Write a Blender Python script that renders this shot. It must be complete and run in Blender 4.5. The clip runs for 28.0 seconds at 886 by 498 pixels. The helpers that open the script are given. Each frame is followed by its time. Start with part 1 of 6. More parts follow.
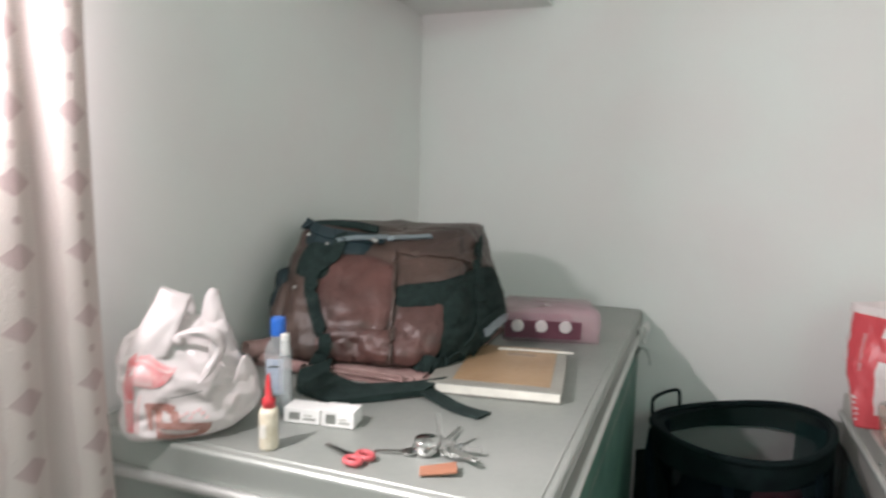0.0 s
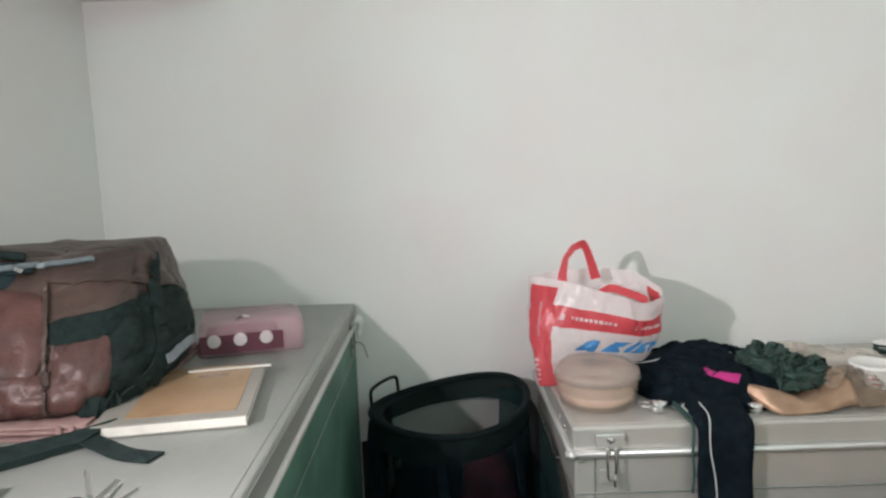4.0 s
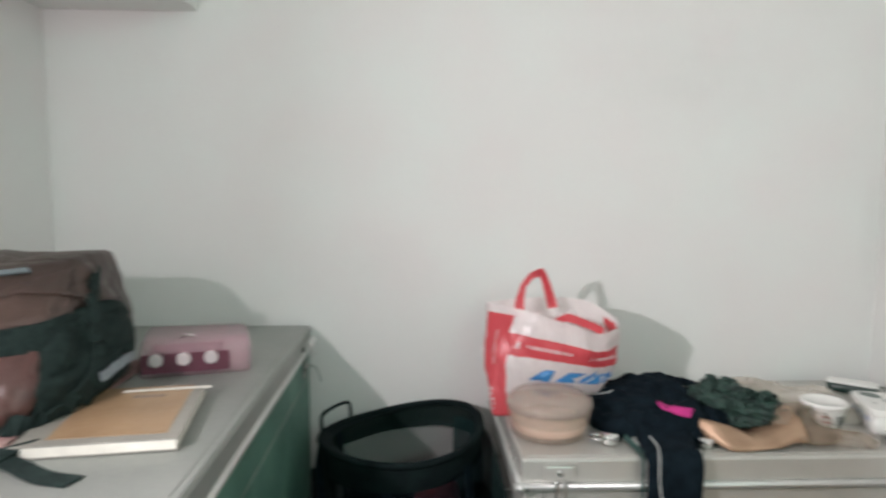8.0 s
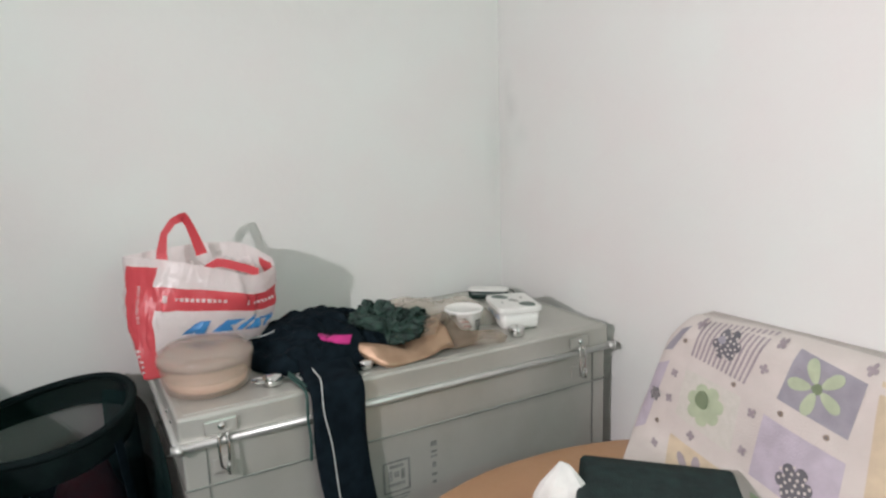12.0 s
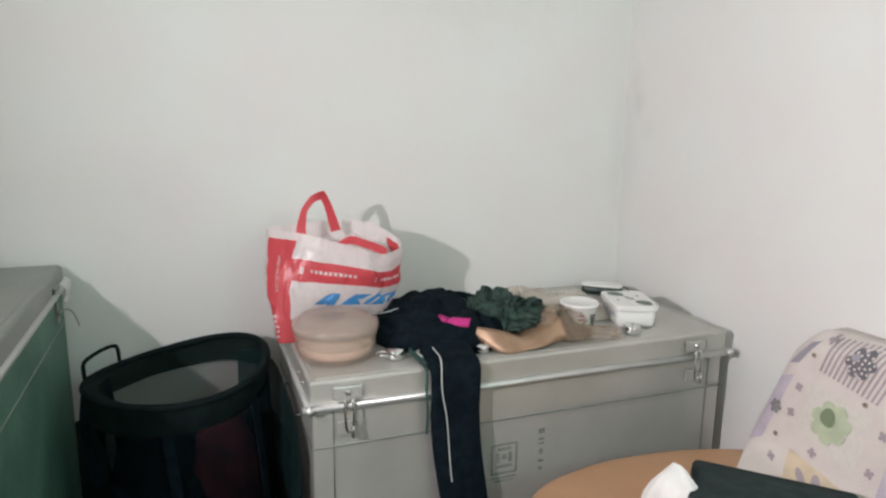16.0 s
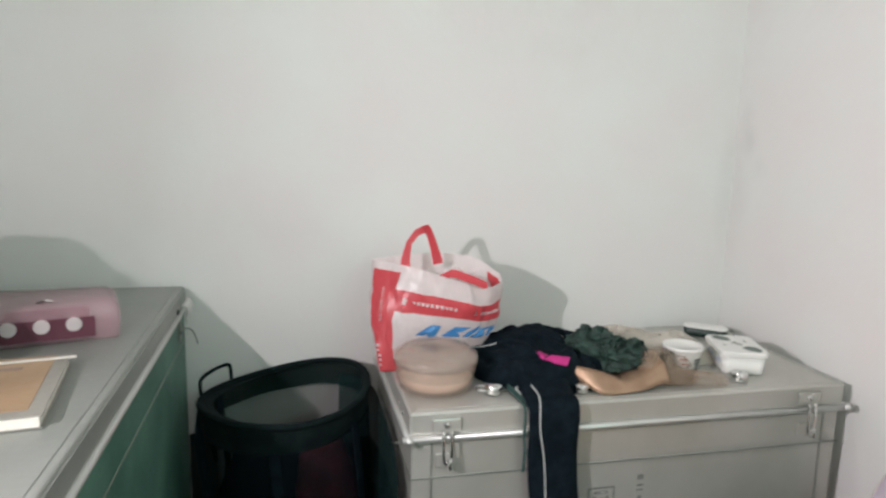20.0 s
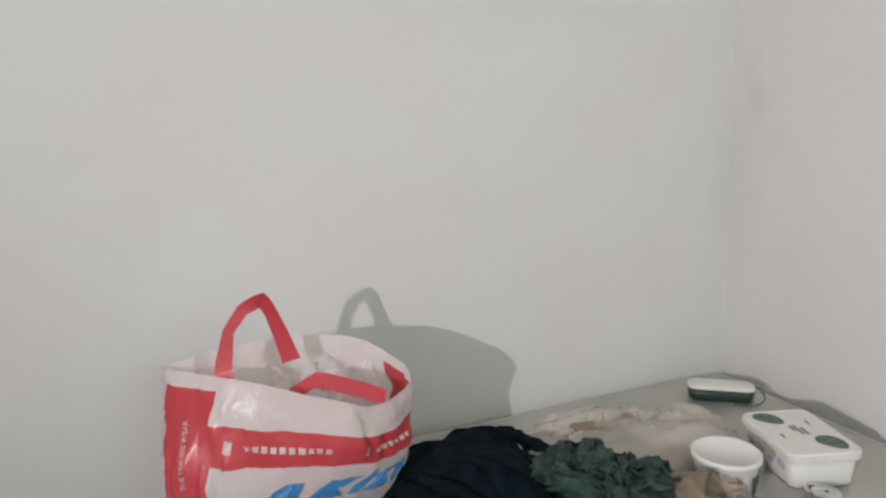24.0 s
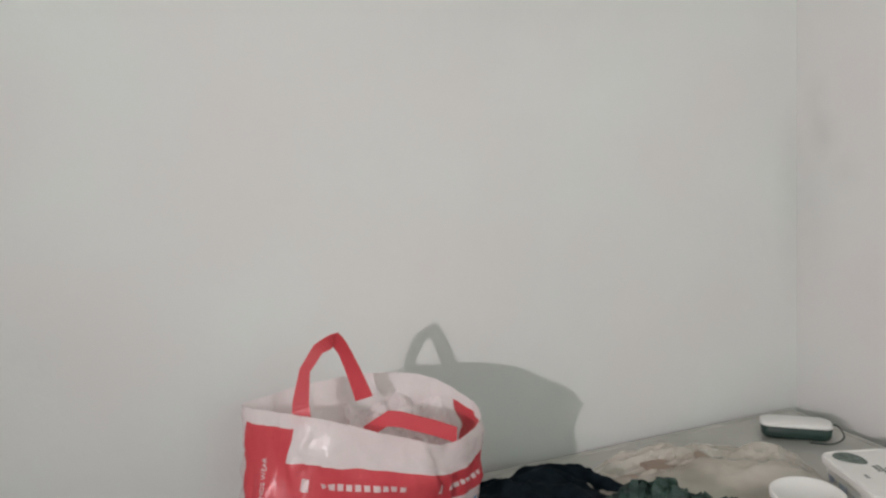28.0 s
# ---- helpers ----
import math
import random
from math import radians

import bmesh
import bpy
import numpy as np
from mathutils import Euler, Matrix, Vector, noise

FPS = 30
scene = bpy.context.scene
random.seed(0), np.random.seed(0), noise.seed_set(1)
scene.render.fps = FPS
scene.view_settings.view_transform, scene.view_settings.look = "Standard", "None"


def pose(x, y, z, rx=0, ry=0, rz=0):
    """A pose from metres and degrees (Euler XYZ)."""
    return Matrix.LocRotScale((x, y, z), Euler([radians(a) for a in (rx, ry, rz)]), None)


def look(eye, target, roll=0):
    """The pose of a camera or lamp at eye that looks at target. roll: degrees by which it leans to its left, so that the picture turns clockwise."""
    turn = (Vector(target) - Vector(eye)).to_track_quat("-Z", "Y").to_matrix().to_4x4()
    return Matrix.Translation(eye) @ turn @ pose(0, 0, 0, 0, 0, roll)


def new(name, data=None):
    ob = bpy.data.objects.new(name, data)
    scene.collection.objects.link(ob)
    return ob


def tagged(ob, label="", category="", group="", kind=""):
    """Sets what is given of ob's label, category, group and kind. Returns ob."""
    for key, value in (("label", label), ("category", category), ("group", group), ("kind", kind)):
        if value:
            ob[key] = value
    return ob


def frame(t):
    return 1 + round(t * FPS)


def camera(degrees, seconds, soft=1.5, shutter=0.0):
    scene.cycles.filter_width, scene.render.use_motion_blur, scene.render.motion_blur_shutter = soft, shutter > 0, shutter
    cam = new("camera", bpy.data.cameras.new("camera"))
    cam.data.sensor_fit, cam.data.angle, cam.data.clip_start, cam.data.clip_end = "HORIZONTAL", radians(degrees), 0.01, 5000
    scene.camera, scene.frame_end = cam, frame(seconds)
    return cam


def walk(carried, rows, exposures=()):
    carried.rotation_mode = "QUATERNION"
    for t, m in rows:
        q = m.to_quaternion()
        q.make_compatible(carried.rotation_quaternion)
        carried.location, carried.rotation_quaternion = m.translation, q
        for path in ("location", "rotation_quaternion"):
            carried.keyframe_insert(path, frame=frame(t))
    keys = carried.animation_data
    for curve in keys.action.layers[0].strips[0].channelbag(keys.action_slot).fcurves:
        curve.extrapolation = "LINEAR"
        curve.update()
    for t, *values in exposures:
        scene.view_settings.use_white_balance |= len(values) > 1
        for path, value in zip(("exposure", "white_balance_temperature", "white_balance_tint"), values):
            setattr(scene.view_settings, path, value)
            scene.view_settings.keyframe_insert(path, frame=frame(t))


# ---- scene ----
cam = camera(67.4, 28.0, soft=2.4, shutter=0.6)
PATH = [
    (0, pose(-1.505, -1.996, 1.171, 83.31, -1.32, 21.18)),
    (0.5, pose(-1.498, -1.978, 1.183, 83.94, 0.42, 16.78)),
    (1, pose(-1.503, -1.991, 1.183, 84.02, -0.24, 16.75)),
    (1.5, pose(-1.485, -1.993, 1.192, 84.11, -0.16, 15.21)),
    (2, pose(-1.483, -1.989, 1.194, 84.65, -0.20, 13.73)),
    (2.5, pose(-1.474, -1.978, 1.206, 84.41, 0.05, 13.00)),
    (3, pose(-1.436, -1.949, 1.204, 83.96, 1.37, 6.42)),
    (3.5, pose(-1.397, -1.930, 1.207, 83.15, 2.00, 1.40)),
    (4, pose(-1.388, -1.925, 1.195, 82.30, 1.83, -0.48)),
    (4.5, pose(-1.383, -1.914, 1.207, 82.68, 1.70, -2.14)),
    (6.5, pose(-1.392, -1.916, 1.207, 83.56, 1.18, -3.66)),
    (7, pose(-1.373, -1.914, 1.208, 83.48, 0.47, -1.42)),
    (7.5, pose(-1.363, -1.904, 1.211, 83.20, -0.05, 1.65)),
    (8, pose(-1.343, -1.907, 1.190, 84.45, -0.35, -2.38)),
    (8.5, pose(-1.320, -1.910, 1.184, 84.36, 0.60, -14.54)),
    (9, pose(-1.292, -1.892, 1.175, 82.29, 1.15, -19.65)),
    (9.5, pose(-1.279, -1.892, 1.171, 81.34, 1.63, -20.87)),
    (10, pose(-1.274, -1.882, 1.160, 80.85, 1.17, -24.40)),
    (10.5, pose(-1.253, -1.880, 1.151, 79.85, 1.34, -26.97)),
    (11, pose(-1.251, -1.875, 1.145, 80.07, 1.49, -28.13)),
    (11.5, pose(-1.245, -1.869, 1.149, 79.79, 1.77, -29.71)),
    (13.5, pose(-1.297, -1.873, 1.160, 79.44, -1.21, -24.86)),
    (14, pose(-1.310, -1.883, 1.154, 79.35, -2.91, -21.63)),
    (14.5, pose(-1.313, -1.867, 1.164, 77.83, -2.93, -21.05)),
    (15, pose(-1.324, -1.865, 1.162, 78.56, -3.21, -21.19)),
    (15.5, pose(-1.342, -1.882, 1.171, 80.57, -1.28, -18.35)),
    (16, pose(-1.323, -1.881, 1.167, 78.62, -0.80, -20.63)),
    (16.5, pose(-1.330, -1.880, 1.173, 78.88, -1.62, -18.48)),
    (17, pose(-1.332, -1.868, 1.166, 78.59, -2.40, -17.90)),
    (17.5, pose(-1.352, -1.867, 1.173, 79.63, -3.32, -17.26)),
    (18, pose(-1.356, -1.869, 1.177, 80.24, -3.59, -16.77)),
    (18.5, pose(-1.355, -1.864, 1.182, 80.10, -3.17, -17.28)),
    (19, pose(-1.378, -1.895, 1.200, 80.94, -2.49, -14.13)),
    (19.5, pose(-1.367, -1.899, 1.202, 81.48, -2.33, -14.50)),
    (20, pose(-1.362, -1.887, 1.196, 80.59, -1.40, -12.88)),
    (20.5, pose(-1.250, -1.838, 1.193, 81.09, 2.33, -10.85)),
    (21, pose(-1.168, -1.706, 1.185, 80.16, 1.31, -9.84)),
    (21.5, pose(-1.158, -1.606, 1.158, 75.17, 0.07, -14.15)),
    (22, pose(-1.169, -1.466, 1.188, 78.64, 2.42, -25.08)),
    (22.5, pose(-1.158, -1.328, 1.171, 78.62, 1.61, -25.09)),
    (24.5, pose(-1.101, -1.139, 1.193, 80.09, 2.60, -20.97)),
    (25, pose(-1.104, -1.131, 1.198, 80.21, 2.30, -21.38)),
    (25.5, pose(-1.105, -1.119, 1.193, 80.29, 2.52, -22.37)),
    (26, pose(-1.102, -1.132, 1.193, 80.51, 3.26, -20.59)),
    (26.5, pose(-1.120, -1.133, 1.193, 80.15, 2.75, -19.79)),
    (27, pose(-1.124, -1.145, 1.195, 80.95, 2.59, -18.84)),
    (27.5, pose(-1.126, -1.158, 1.201, 83.05, 3.77, -17.38)),
    (28, pose(-1.136, -1.157, 1.201, 82.74, 3.87, -17.42)),
]
EXPOSURES = [(0, -0.4, 6550, 11.5), (0.6, -0.4, 6600, 12.5), (2.3, -0.4, 6600, 13), (3, -0.29, 6550, 12), (4, -0.28, 6500, 12), (8, -0.28, 6500, 11.5), (10, -0.34, 6500, 10.5), (11.5, -0.36, 6500, 10.8), (14, -0.3, 6500, 11), (18, -0.27, 6500, 11.5), (20, -0.25, 6500, 11.5), (21, -0.25, 6500, 12), (22, -0.32, 6500, 12.5), (25, -0.6, 6600, 13), (28, -0.62, 6600, 13)]
walk(cam, PATH, EXPOSURES)

# ---- light ----
world = bpy.data.worlds.new("world")
scene.world = world
world.use_nodes = True
world.node_tree.nodes["Background"].inputs["Color"].default_value = (0.5, 0.55, 0.6, 1)
world.node_tree.nodes["Background"].inputs["Strength"].default_value = 0.05


def point_lamp(name, at, power, radius, color):
    data = bpy.data.lights.new(name, "POINT")
    data.energy, data.shadow_soft_size, data.color = power, radius, color
    ob = new(name, data)
    ob.location = at
    return ob


LAMP = (-2.17, -1.61, 1.357)
LAMP_WHITE = (1.0, 0.93, 0.962)
point_lamp("bulb_light", LAMP, 19, 0.02, LAMP_WHITE)
data = bpy.data.lights.new("bulb_front", "AREA")
data.shape, data.size, data.energy, data.color = "DISK", 0.045, 35, LAMP_WHITE
new("bulb_front", data).matrix_basis = look(LAMP, (LAMP[0] + 1.0, LAMP[1] - 0.29, LAMP[2] - 0.1))
# Added greenish fill for the shaded sides; no such source is known.
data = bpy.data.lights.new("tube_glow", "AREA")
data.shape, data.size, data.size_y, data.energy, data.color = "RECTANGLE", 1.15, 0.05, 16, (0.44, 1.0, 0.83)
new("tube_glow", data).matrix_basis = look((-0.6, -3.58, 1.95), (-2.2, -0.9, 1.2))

# ---- materials ----
def material(name, color, rough=0.6, metal=0.0, color2=None, scale=8.0, bump=0.1, bump_scale=60.0, **more):
    """A principled material with two scales of variation and a fine relief."""
    m = bpy.data.materials.new(name)
    m.use_nodes = True
    nt = m.node_tree
    bsdf = nt.nodes["Principled BSDF"]
    co = nt.nodes.new("ShaderNodeTexCoord")
    big = nt.nodes.new("ShaderNodeTexNoise")
    big.inputs["Scale"].default_value, big.inputs["Detail"].default_value = scale, 6
    nt.links.new(co.outputs["Object"], big.inputs["Vector"])
    ramp = nt.nodes.new("ShaderNodeValToRGB")
    ramp.color_ramp.elements[0].position, ramp.color_ramp.elements[1].position = 0.35, 0.68
    c2 = color2 or tuple(c * 0.82 for c in color)
    ramp.color_ramp.elements[0].color, ramp.color_ramp.elements[1].color = (*c2, 1), (*color, 1)
    nt.links.new(big.outputs["Fac"], ramp.inputs["Fac"])
    nt.links.new(ramp.outputs["Color"], bsdf.inputs["Base Color"])
    fine = nt.nodes.new("ShaderNodeTexNoise")
    fine.inputs["Scale"].default_value, fine.inputs["Detail"].default_value = bump_scale, 4
    nt.links.new(co.outputs["Object"], fine.inputs["Vector"])
    b = nt.nodes.new("ShaderNodeBump")
    b.inputs["Strength"].default_value, b.inputs["Distance"].default_value = bump, 0.01
    nt.links.new(fine.outputs["Fac"], b.inputs["Height"])
    nt.links.new(b.outputs["Normal"], bsdf.inputs["Normal"])
    rr = nt.nodes.new("ShaderNodeMapRange")
    rr.inputs["To Min"].default_value, rr.inputs["To Max"].default_value = max(rough - 0.1, 0.02), min(rough + 0.1, 1)
    nt.links.new(fine.outputs["Fac"], rr.inputs["Value"])
    nt.links.new(rr.outputs["Result"], bsdf.inputs["Roughness"])
    bsdf.inputs["Metallic"].default_value = metal
    for key, value in more.items():
        bsdf.inputs[key.replace("_", " ")].default_value = value
    return m


WALL = material("wall_paint", (0.785, 0.805, 0.78), 0.75, color2=(0.79, 0.765, 0.75), scale=3.2, bump=0.1, bump_scale=26)


def stain_and_shade(m, spots):
    """Faint darker spots at given places: old smudges, dirt, and shade put into the colour."""
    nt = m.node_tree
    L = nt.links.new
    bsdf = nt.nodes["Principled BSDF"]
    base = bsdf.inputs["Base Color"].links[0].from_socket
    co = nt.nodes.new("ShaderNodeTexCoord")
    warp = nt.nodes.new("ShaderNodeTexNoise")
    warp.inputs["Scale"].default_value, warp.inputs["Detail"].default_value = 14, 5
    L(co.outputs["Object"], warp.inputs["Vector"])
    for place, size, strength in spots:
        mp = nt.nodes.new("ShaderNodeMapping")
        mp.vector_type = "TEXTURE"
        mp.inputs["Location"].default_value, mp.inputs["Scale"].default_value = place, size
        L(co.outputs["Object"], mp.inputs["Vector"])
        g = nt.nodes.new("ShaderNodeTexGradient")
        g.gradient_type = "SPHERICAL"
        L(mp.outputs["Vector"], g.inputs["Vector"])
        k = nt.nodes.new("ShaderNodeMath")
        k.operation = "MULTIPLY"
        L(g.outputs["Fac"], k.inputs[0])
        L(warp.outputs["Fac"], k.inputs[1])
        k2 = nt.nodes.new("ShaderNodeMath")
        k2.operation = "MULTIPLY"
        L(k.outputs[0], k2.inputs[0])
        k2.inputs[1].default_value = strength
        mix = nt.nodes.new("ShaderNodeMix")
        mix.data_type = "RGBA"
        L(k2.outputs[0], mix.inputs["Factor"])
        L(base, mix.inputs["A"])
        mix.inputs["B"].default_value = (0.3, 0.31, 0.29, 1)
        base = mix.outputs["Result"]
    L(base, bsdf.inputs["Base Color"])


stain_and_shade(WALL, (((0.03, -0.07, 1.21), (0.1, 0.05, 0.06), 0.26), ((0.03, -0.05, 1.28), (0.1, 0.04, 0.07), 0.19), ((0.02, -0.01, 1.06), (0.06, 0.1, 0.25), 0.22), ((0.03, -0.12, 1.13), (0.1, 0.05, 0.05), 0.19), ((-0.6, 0.0, 1.5), (0.5, 0.1, 0.2), 0.12), ((-1.5, 0.0, 0.95), (0.3, 0.1, 0.15), 0.1)))
CEIL = material("ceiling_paint", (0.82, 0.82, 0.8), 0.8, scale=2)
FLOOR = material("floor_cement", (0.06, 0.062, 0.058), 0.6, scale=3)
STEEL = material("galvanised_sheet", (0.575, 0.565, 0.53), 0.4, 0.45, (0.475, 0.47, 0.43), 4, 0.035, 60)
SHEET_GREY = material("dull_grey_sheet", (0.35, 0.362, 0.34), 0.45, 0.35, (0.29, 0.31, 0.285), 4, 0.04, 80)
STEEL_DARK = material("aged_sheet", (0.36, 0.37, 0.35), 0.45, 0.7, (0.25, 0.26, 0.24), 12, 0.05, 120)
# Dirt along the pressed line; shade at the lower right is in the colour.
stain_and_shade(STEEL, (((-0.32, -0.57, 0.465), (0.4, 0.03, 0.02), 0.9), ((-0.25, -0.57, 0.3), (0.32, 0.03, 0.2), 0.5), ((-0.72, -0.57, 0.3), (0.25, 0.03, 0.14), 0.35), ((-1.0, -0.57, 0.38), (0.1, 0.03, 0.12), 0.3), ((-0.3, -0.45, 0.62), (0.25, 0.08, 0.02), 0.3)))
STEEL_BRIGHT = material("bright_rolled_rim", (0.66, 0.67, 0.65), 0.42, 0.75, (0.6, 0.61, 0.59), 14, 0.03, 120)
# Green shade of the large trunk's unlit end, put into a colour.
GREEN_SHADE = material("dull_green_grey_sheet", (0.115, 0.25, 0.195), 0.5, 0.1, (0.06, 0.155, 0.12), 6, 0.05, 90)
CHROME = material("bright_steel", (0.78, 0.78, 0.77), 0.14, 1.0, (0.68, 0.68, 0.67), 20, 0.02, 200)
STENCIL = material("black_stencil", (0.05, 0.055, 0.05), 0.7, color2=(0.14, 0.145, 0.13), scale=90)
FADED_STENCIL = material("faded_stencil", (0.2, 0.205, 0.19), 0.6, 0.3, color2=(0.34, 0.345, 0.33), scale=70)
WHITE_PAINT = material("white_paint", (0.8, 0.8, 0.78), 0.5, scale=6)
WHITE_PLASTIC = material("white_plastic", (0.82, 0.81, 0.78), 0.32, color2=(0.78, 0.77, 0.74), scale=20, bump=0.02)
BAG_WHITE = material("white_film", (0.93, 0.88, 0.88), 0.28, color2=(0.9, 0.83, 0.83), scale=14, bump=0.4, bump_scale=30)
BAG_RED = material("red_film", (0.72, 0.1, 0.12), 0.32, color2=(0.65, 0.07, 0.09), scale=14, bump=0.12, bump_scale=45)
BAG_BLUE = material("blue_print", (0.06, 0.28, 0.6), 0.4, color2=(0.05, 0.22, 0.5), scale=30, bump=0.03)
PEACH = material("peach_plastic", (0.7, 0.56, 0.46), 0.24, color2=(0.65, 0.51, 0.42), scale=10, bump=0.03, Alpha=0.36)
CLEAR_PEACH = material("frosted_lid", (0.68, 0.56, 0.49), 0.2, color2=(0.62, 0.5, 0.43), scale=10, bump=0.03, Alpha=0.3)
FOOD = material("dough", (0.74, 0.52, 0.4), 0.7, scale=9, bump=0.05)
BLACK_CLOTH = material("black_jersey", (0.008, 0.015, 0.021), 0.9, color2=(0.004, 0.008, 0.012), scale=40, bump=0.2, bump_scale=350, Specular_IOR_Level=0.08)
WHITE_CLOTH = material("white_piping", (0.62, 0.64, 0.62), 0.8, scale=60)
PINK_CLOTH = material("pink_trim", (0.62, 0.03, 0.25), 0.7, scale=60, bump=0.2, bump_scale=300)
GREEN_CLOTH = material("dark_green_cord", (0.03, 0.08, 0.07), 0.8, scale=60)
GREEN_GAUZE = material("green_gauze", (0.028, 0.07, 0.053), 0.65, color2=(0.004, 0.013, 0.012), scale=42, bump=0.35, bump_scale=130)
GOLD = material("gold_film", (0.46, 0.31, 0.21), 0.46, 0.55, (0.31, 0.2, 0.13), 16, 0.5, 18)
FILM_BROWN = material("brown_film", (0.44, 0.34, 0.25), 0.14, color2=(0.32, 0.23, 0.16), scale=30, bump=0.25, Alpha=0.33)
FILM_MILK = material("milky_film", (0.78, 0.72, 0.64), 0.25, color2=(0.64, 0.57, 0.49), scale=11, bump=0.3, bump_scale=30, Alpha=0.5)
FILM_PALE = material("pale_film", (0.82, 0.76, 0.68), 0.2, color2=(0.72, 0.65, 0.56), scale=14, bump=0.3, bump_scale=30, Alpha=0.48)
BEIGE_CLOTH = material("beige_cloth", (0.33, 0.25, 0.2), 0.8, scale=30)
BROWN_PRINT = material("brown_print", (0.34, 0.145, 0.12), 0.5, color2=(0.52, 0.3, 0.27), scale=90)
DARK_GREEN_PRINT = material("dark_green_plastic", (0.022, 0.048, 0.04), 0.35, scale=30)
LEAF_PRINT = material("grey_green_print", (0.16, 0.2, 0.175), 0.4, color2=(0.05, 0.085, 0.07), scale=130)
RED_CLOTH = material("dark_red_cloth", (0.25, 0.024, 0.036), 0.85, color2=(0.11, 0.011, 0.02), scale=18, bump=0.3, bump_scale=300)
NET = material("black_net", (0.012, 0.026, 0.022), 0.8, scale=30, bump=0.3, bump_scale=300, Specular_IOR_Level=0.1, Alpha=0.42)
NET_DENSE = material("doubled_black_net", (0.006, 0.011, 0.016), 0.8, scale=30, bump=0.3, bump_scale=300, Specular_IOR_Level=0.1, Alpha=0.7)
RIM_NET = material("teal_black_net_band", (0.012, 0.036, 0.034), 0.8, color2=(0.006, 0.02, 0.021), scale=20, bump=0.3, bump_scale=260, Specular_IOR_Level=0.1, Alpha=0.86)
GAP_DARKENER = material("gathered_black_net", (0.008, 0.015, 0.016), 0.8, scale=30, bump=0.3, bump_scale=300, Specular_IOR_Level=0.1, Alpha=0.95)
RIM_CLOTH = material("dark_teal_binding", (0.006, 0.014, 0.014), 0.85, color2=(0.003, 0.007, 0.008), scale=24, bump=0.3, bump_scale=260, Specular_IOR_Level=0.15)
LEATHER = material("brown_leatherette", (0.1, 0.061, 0.05), 0.42, color2=(0.048, 0.032, 0.027), scale=8, bump=0.6, bump_scale=30)
LEATHER_RED = material("reddish_leatherette", (0.135, 0.06, 0.052), 0.4, color2=(0.068, 0.034, 0.03), scale=10, bump=0.6, bump_scale=26)
WEBBING = material("black_webbing", (0.02, 0.036, 0.033), 0.8, color2=(0.011, 0.02, 0.019), scale=60, bump=0.4, bump_scale=320, Specular_IOR_Level=0.2)
BLUE_NYLON = material("dark_blue_lining", (0.01, 0.027, 0.034), 0.6, scale=30)
ZIP = material("metal_zip", (0.36, 0.43, 0.47), 0.3, 0.8, scale=90, bump=0.4, bump_scale=400)
BOARD_GREY = material("grey_board", (0.31, 0.3, 0.265), 0.55, scale=12)
TAN_PAPER = material("tan_card", (0.4, 0.265, 0.155), 0.4, color2=(0.33, 0.215, 0.125), scale=9, bump=0.05)
PAGE = material("page_edges", (0.78, 0.75, 0.68), 0.7, scale=20, bump=0.3, bump_scale=200)
PINK_VINYL = material("pink_clear_vinyl", (0.72, 0.44, 0.5), 0.18, color2=(0.64, 0.36, 0.43), scale=16, bump=0.25, bump_scale=40, Alpha=0.36)
PINK_DARK = material("plum_lining", (0.13, 0.035, 0.058), 0.5, scale=16)
POLY_WHITE = material("white_polythene", (0.82, 0.755, 0.75), 0.34, color2=(0.76, 0.69, 0.685), scale=12, bump=0.25, bump_scale=35)
RED_PRINT = material("faded_red_print", (0.66, 0.17, 0.18), 0.4, color2=(0.74, 0.4, 0.4), scale=60)
PINK_PRINT = material("faded_pink_print", (0.76, 0.42, 0.43), 0.4, color2=(0.78, 0.58, 0.57), scale=45)
CLEAR_BOTTLE = material("clear_bottle", (0.62, 0.65, 0.66), 0.08, color2=(0.57, 0.61, 0.63), scale=10, bump=0.02, Alpha=0.32)
BLUE_PLASTIC = material("blue_plastic", (0.03, 0.16, 0.62), 0.35, scale=20, bump=0.02)
LABEL = material("pale_blue_label", (0.58, 0.62, 0.7), 0.5, color2=(0.42, 0.48, 0.6), scale=60)
CREAM = material("cream_plastic", (0.72, 0.66, 0.54), 0.4, color2=(0.6, 0.53, 0.4), scale=60)
RED_FADED = material("faded_red_plastic", (0.5, 0.09, 0.1), 0.4, scale=20, bump=0.02)
RED_PLASTIC = material("red_plastic", (0.6, 0.04, 0.05), 0.3, scale=20, bump=0.02)
TAG_LEATHER = material("tan_leather", (0.34, 0.15, 0.09), 0.5, scale=30)
PINK_MAT = material("dusty_pink_cloth", (0.46, 0.31, 0.285), 0.8, color2=(0.27, 0.15, 0.145), scale=25, bump=0.3, bump_scale=200)
SEAT_WOOD = material("brown_seat", (0.46, 0.26, 0.14), 0.42, color2=(0.4, 0.22, 0.12), scale=5, bump=0.05)
CHAIR_CLOTH = material("cream_print_cloth", (0.67, 0.6, 0.57), 0.8, color2=(0.615, 0.55, 0.52), scale=14, bump=0.2, bump_scale=260)
LAVENDER = material("lavender_print", (0.56, 0.49, 0.57), 0.8, scale=25, bump=0.2, bump_scale=260)
PURPLE = material("grey_purple_print", (0.36, 0.335, 0.385), 0.8, scale=25, bump=0.2, bump_scale=260)
PALE_PRINT = material("pale_grey_print", (0.61, 0.575, 0.52), 0.8, color2=(0.655, 0.61, 0.565), scale=90, bump=0.2, bump_scale=260)
YELLOW_PRINT = material("pale_yellow_print", (0.68, 0.55, 0.4), 0.8, scale=25, bump=0.2, bump_scale=260)
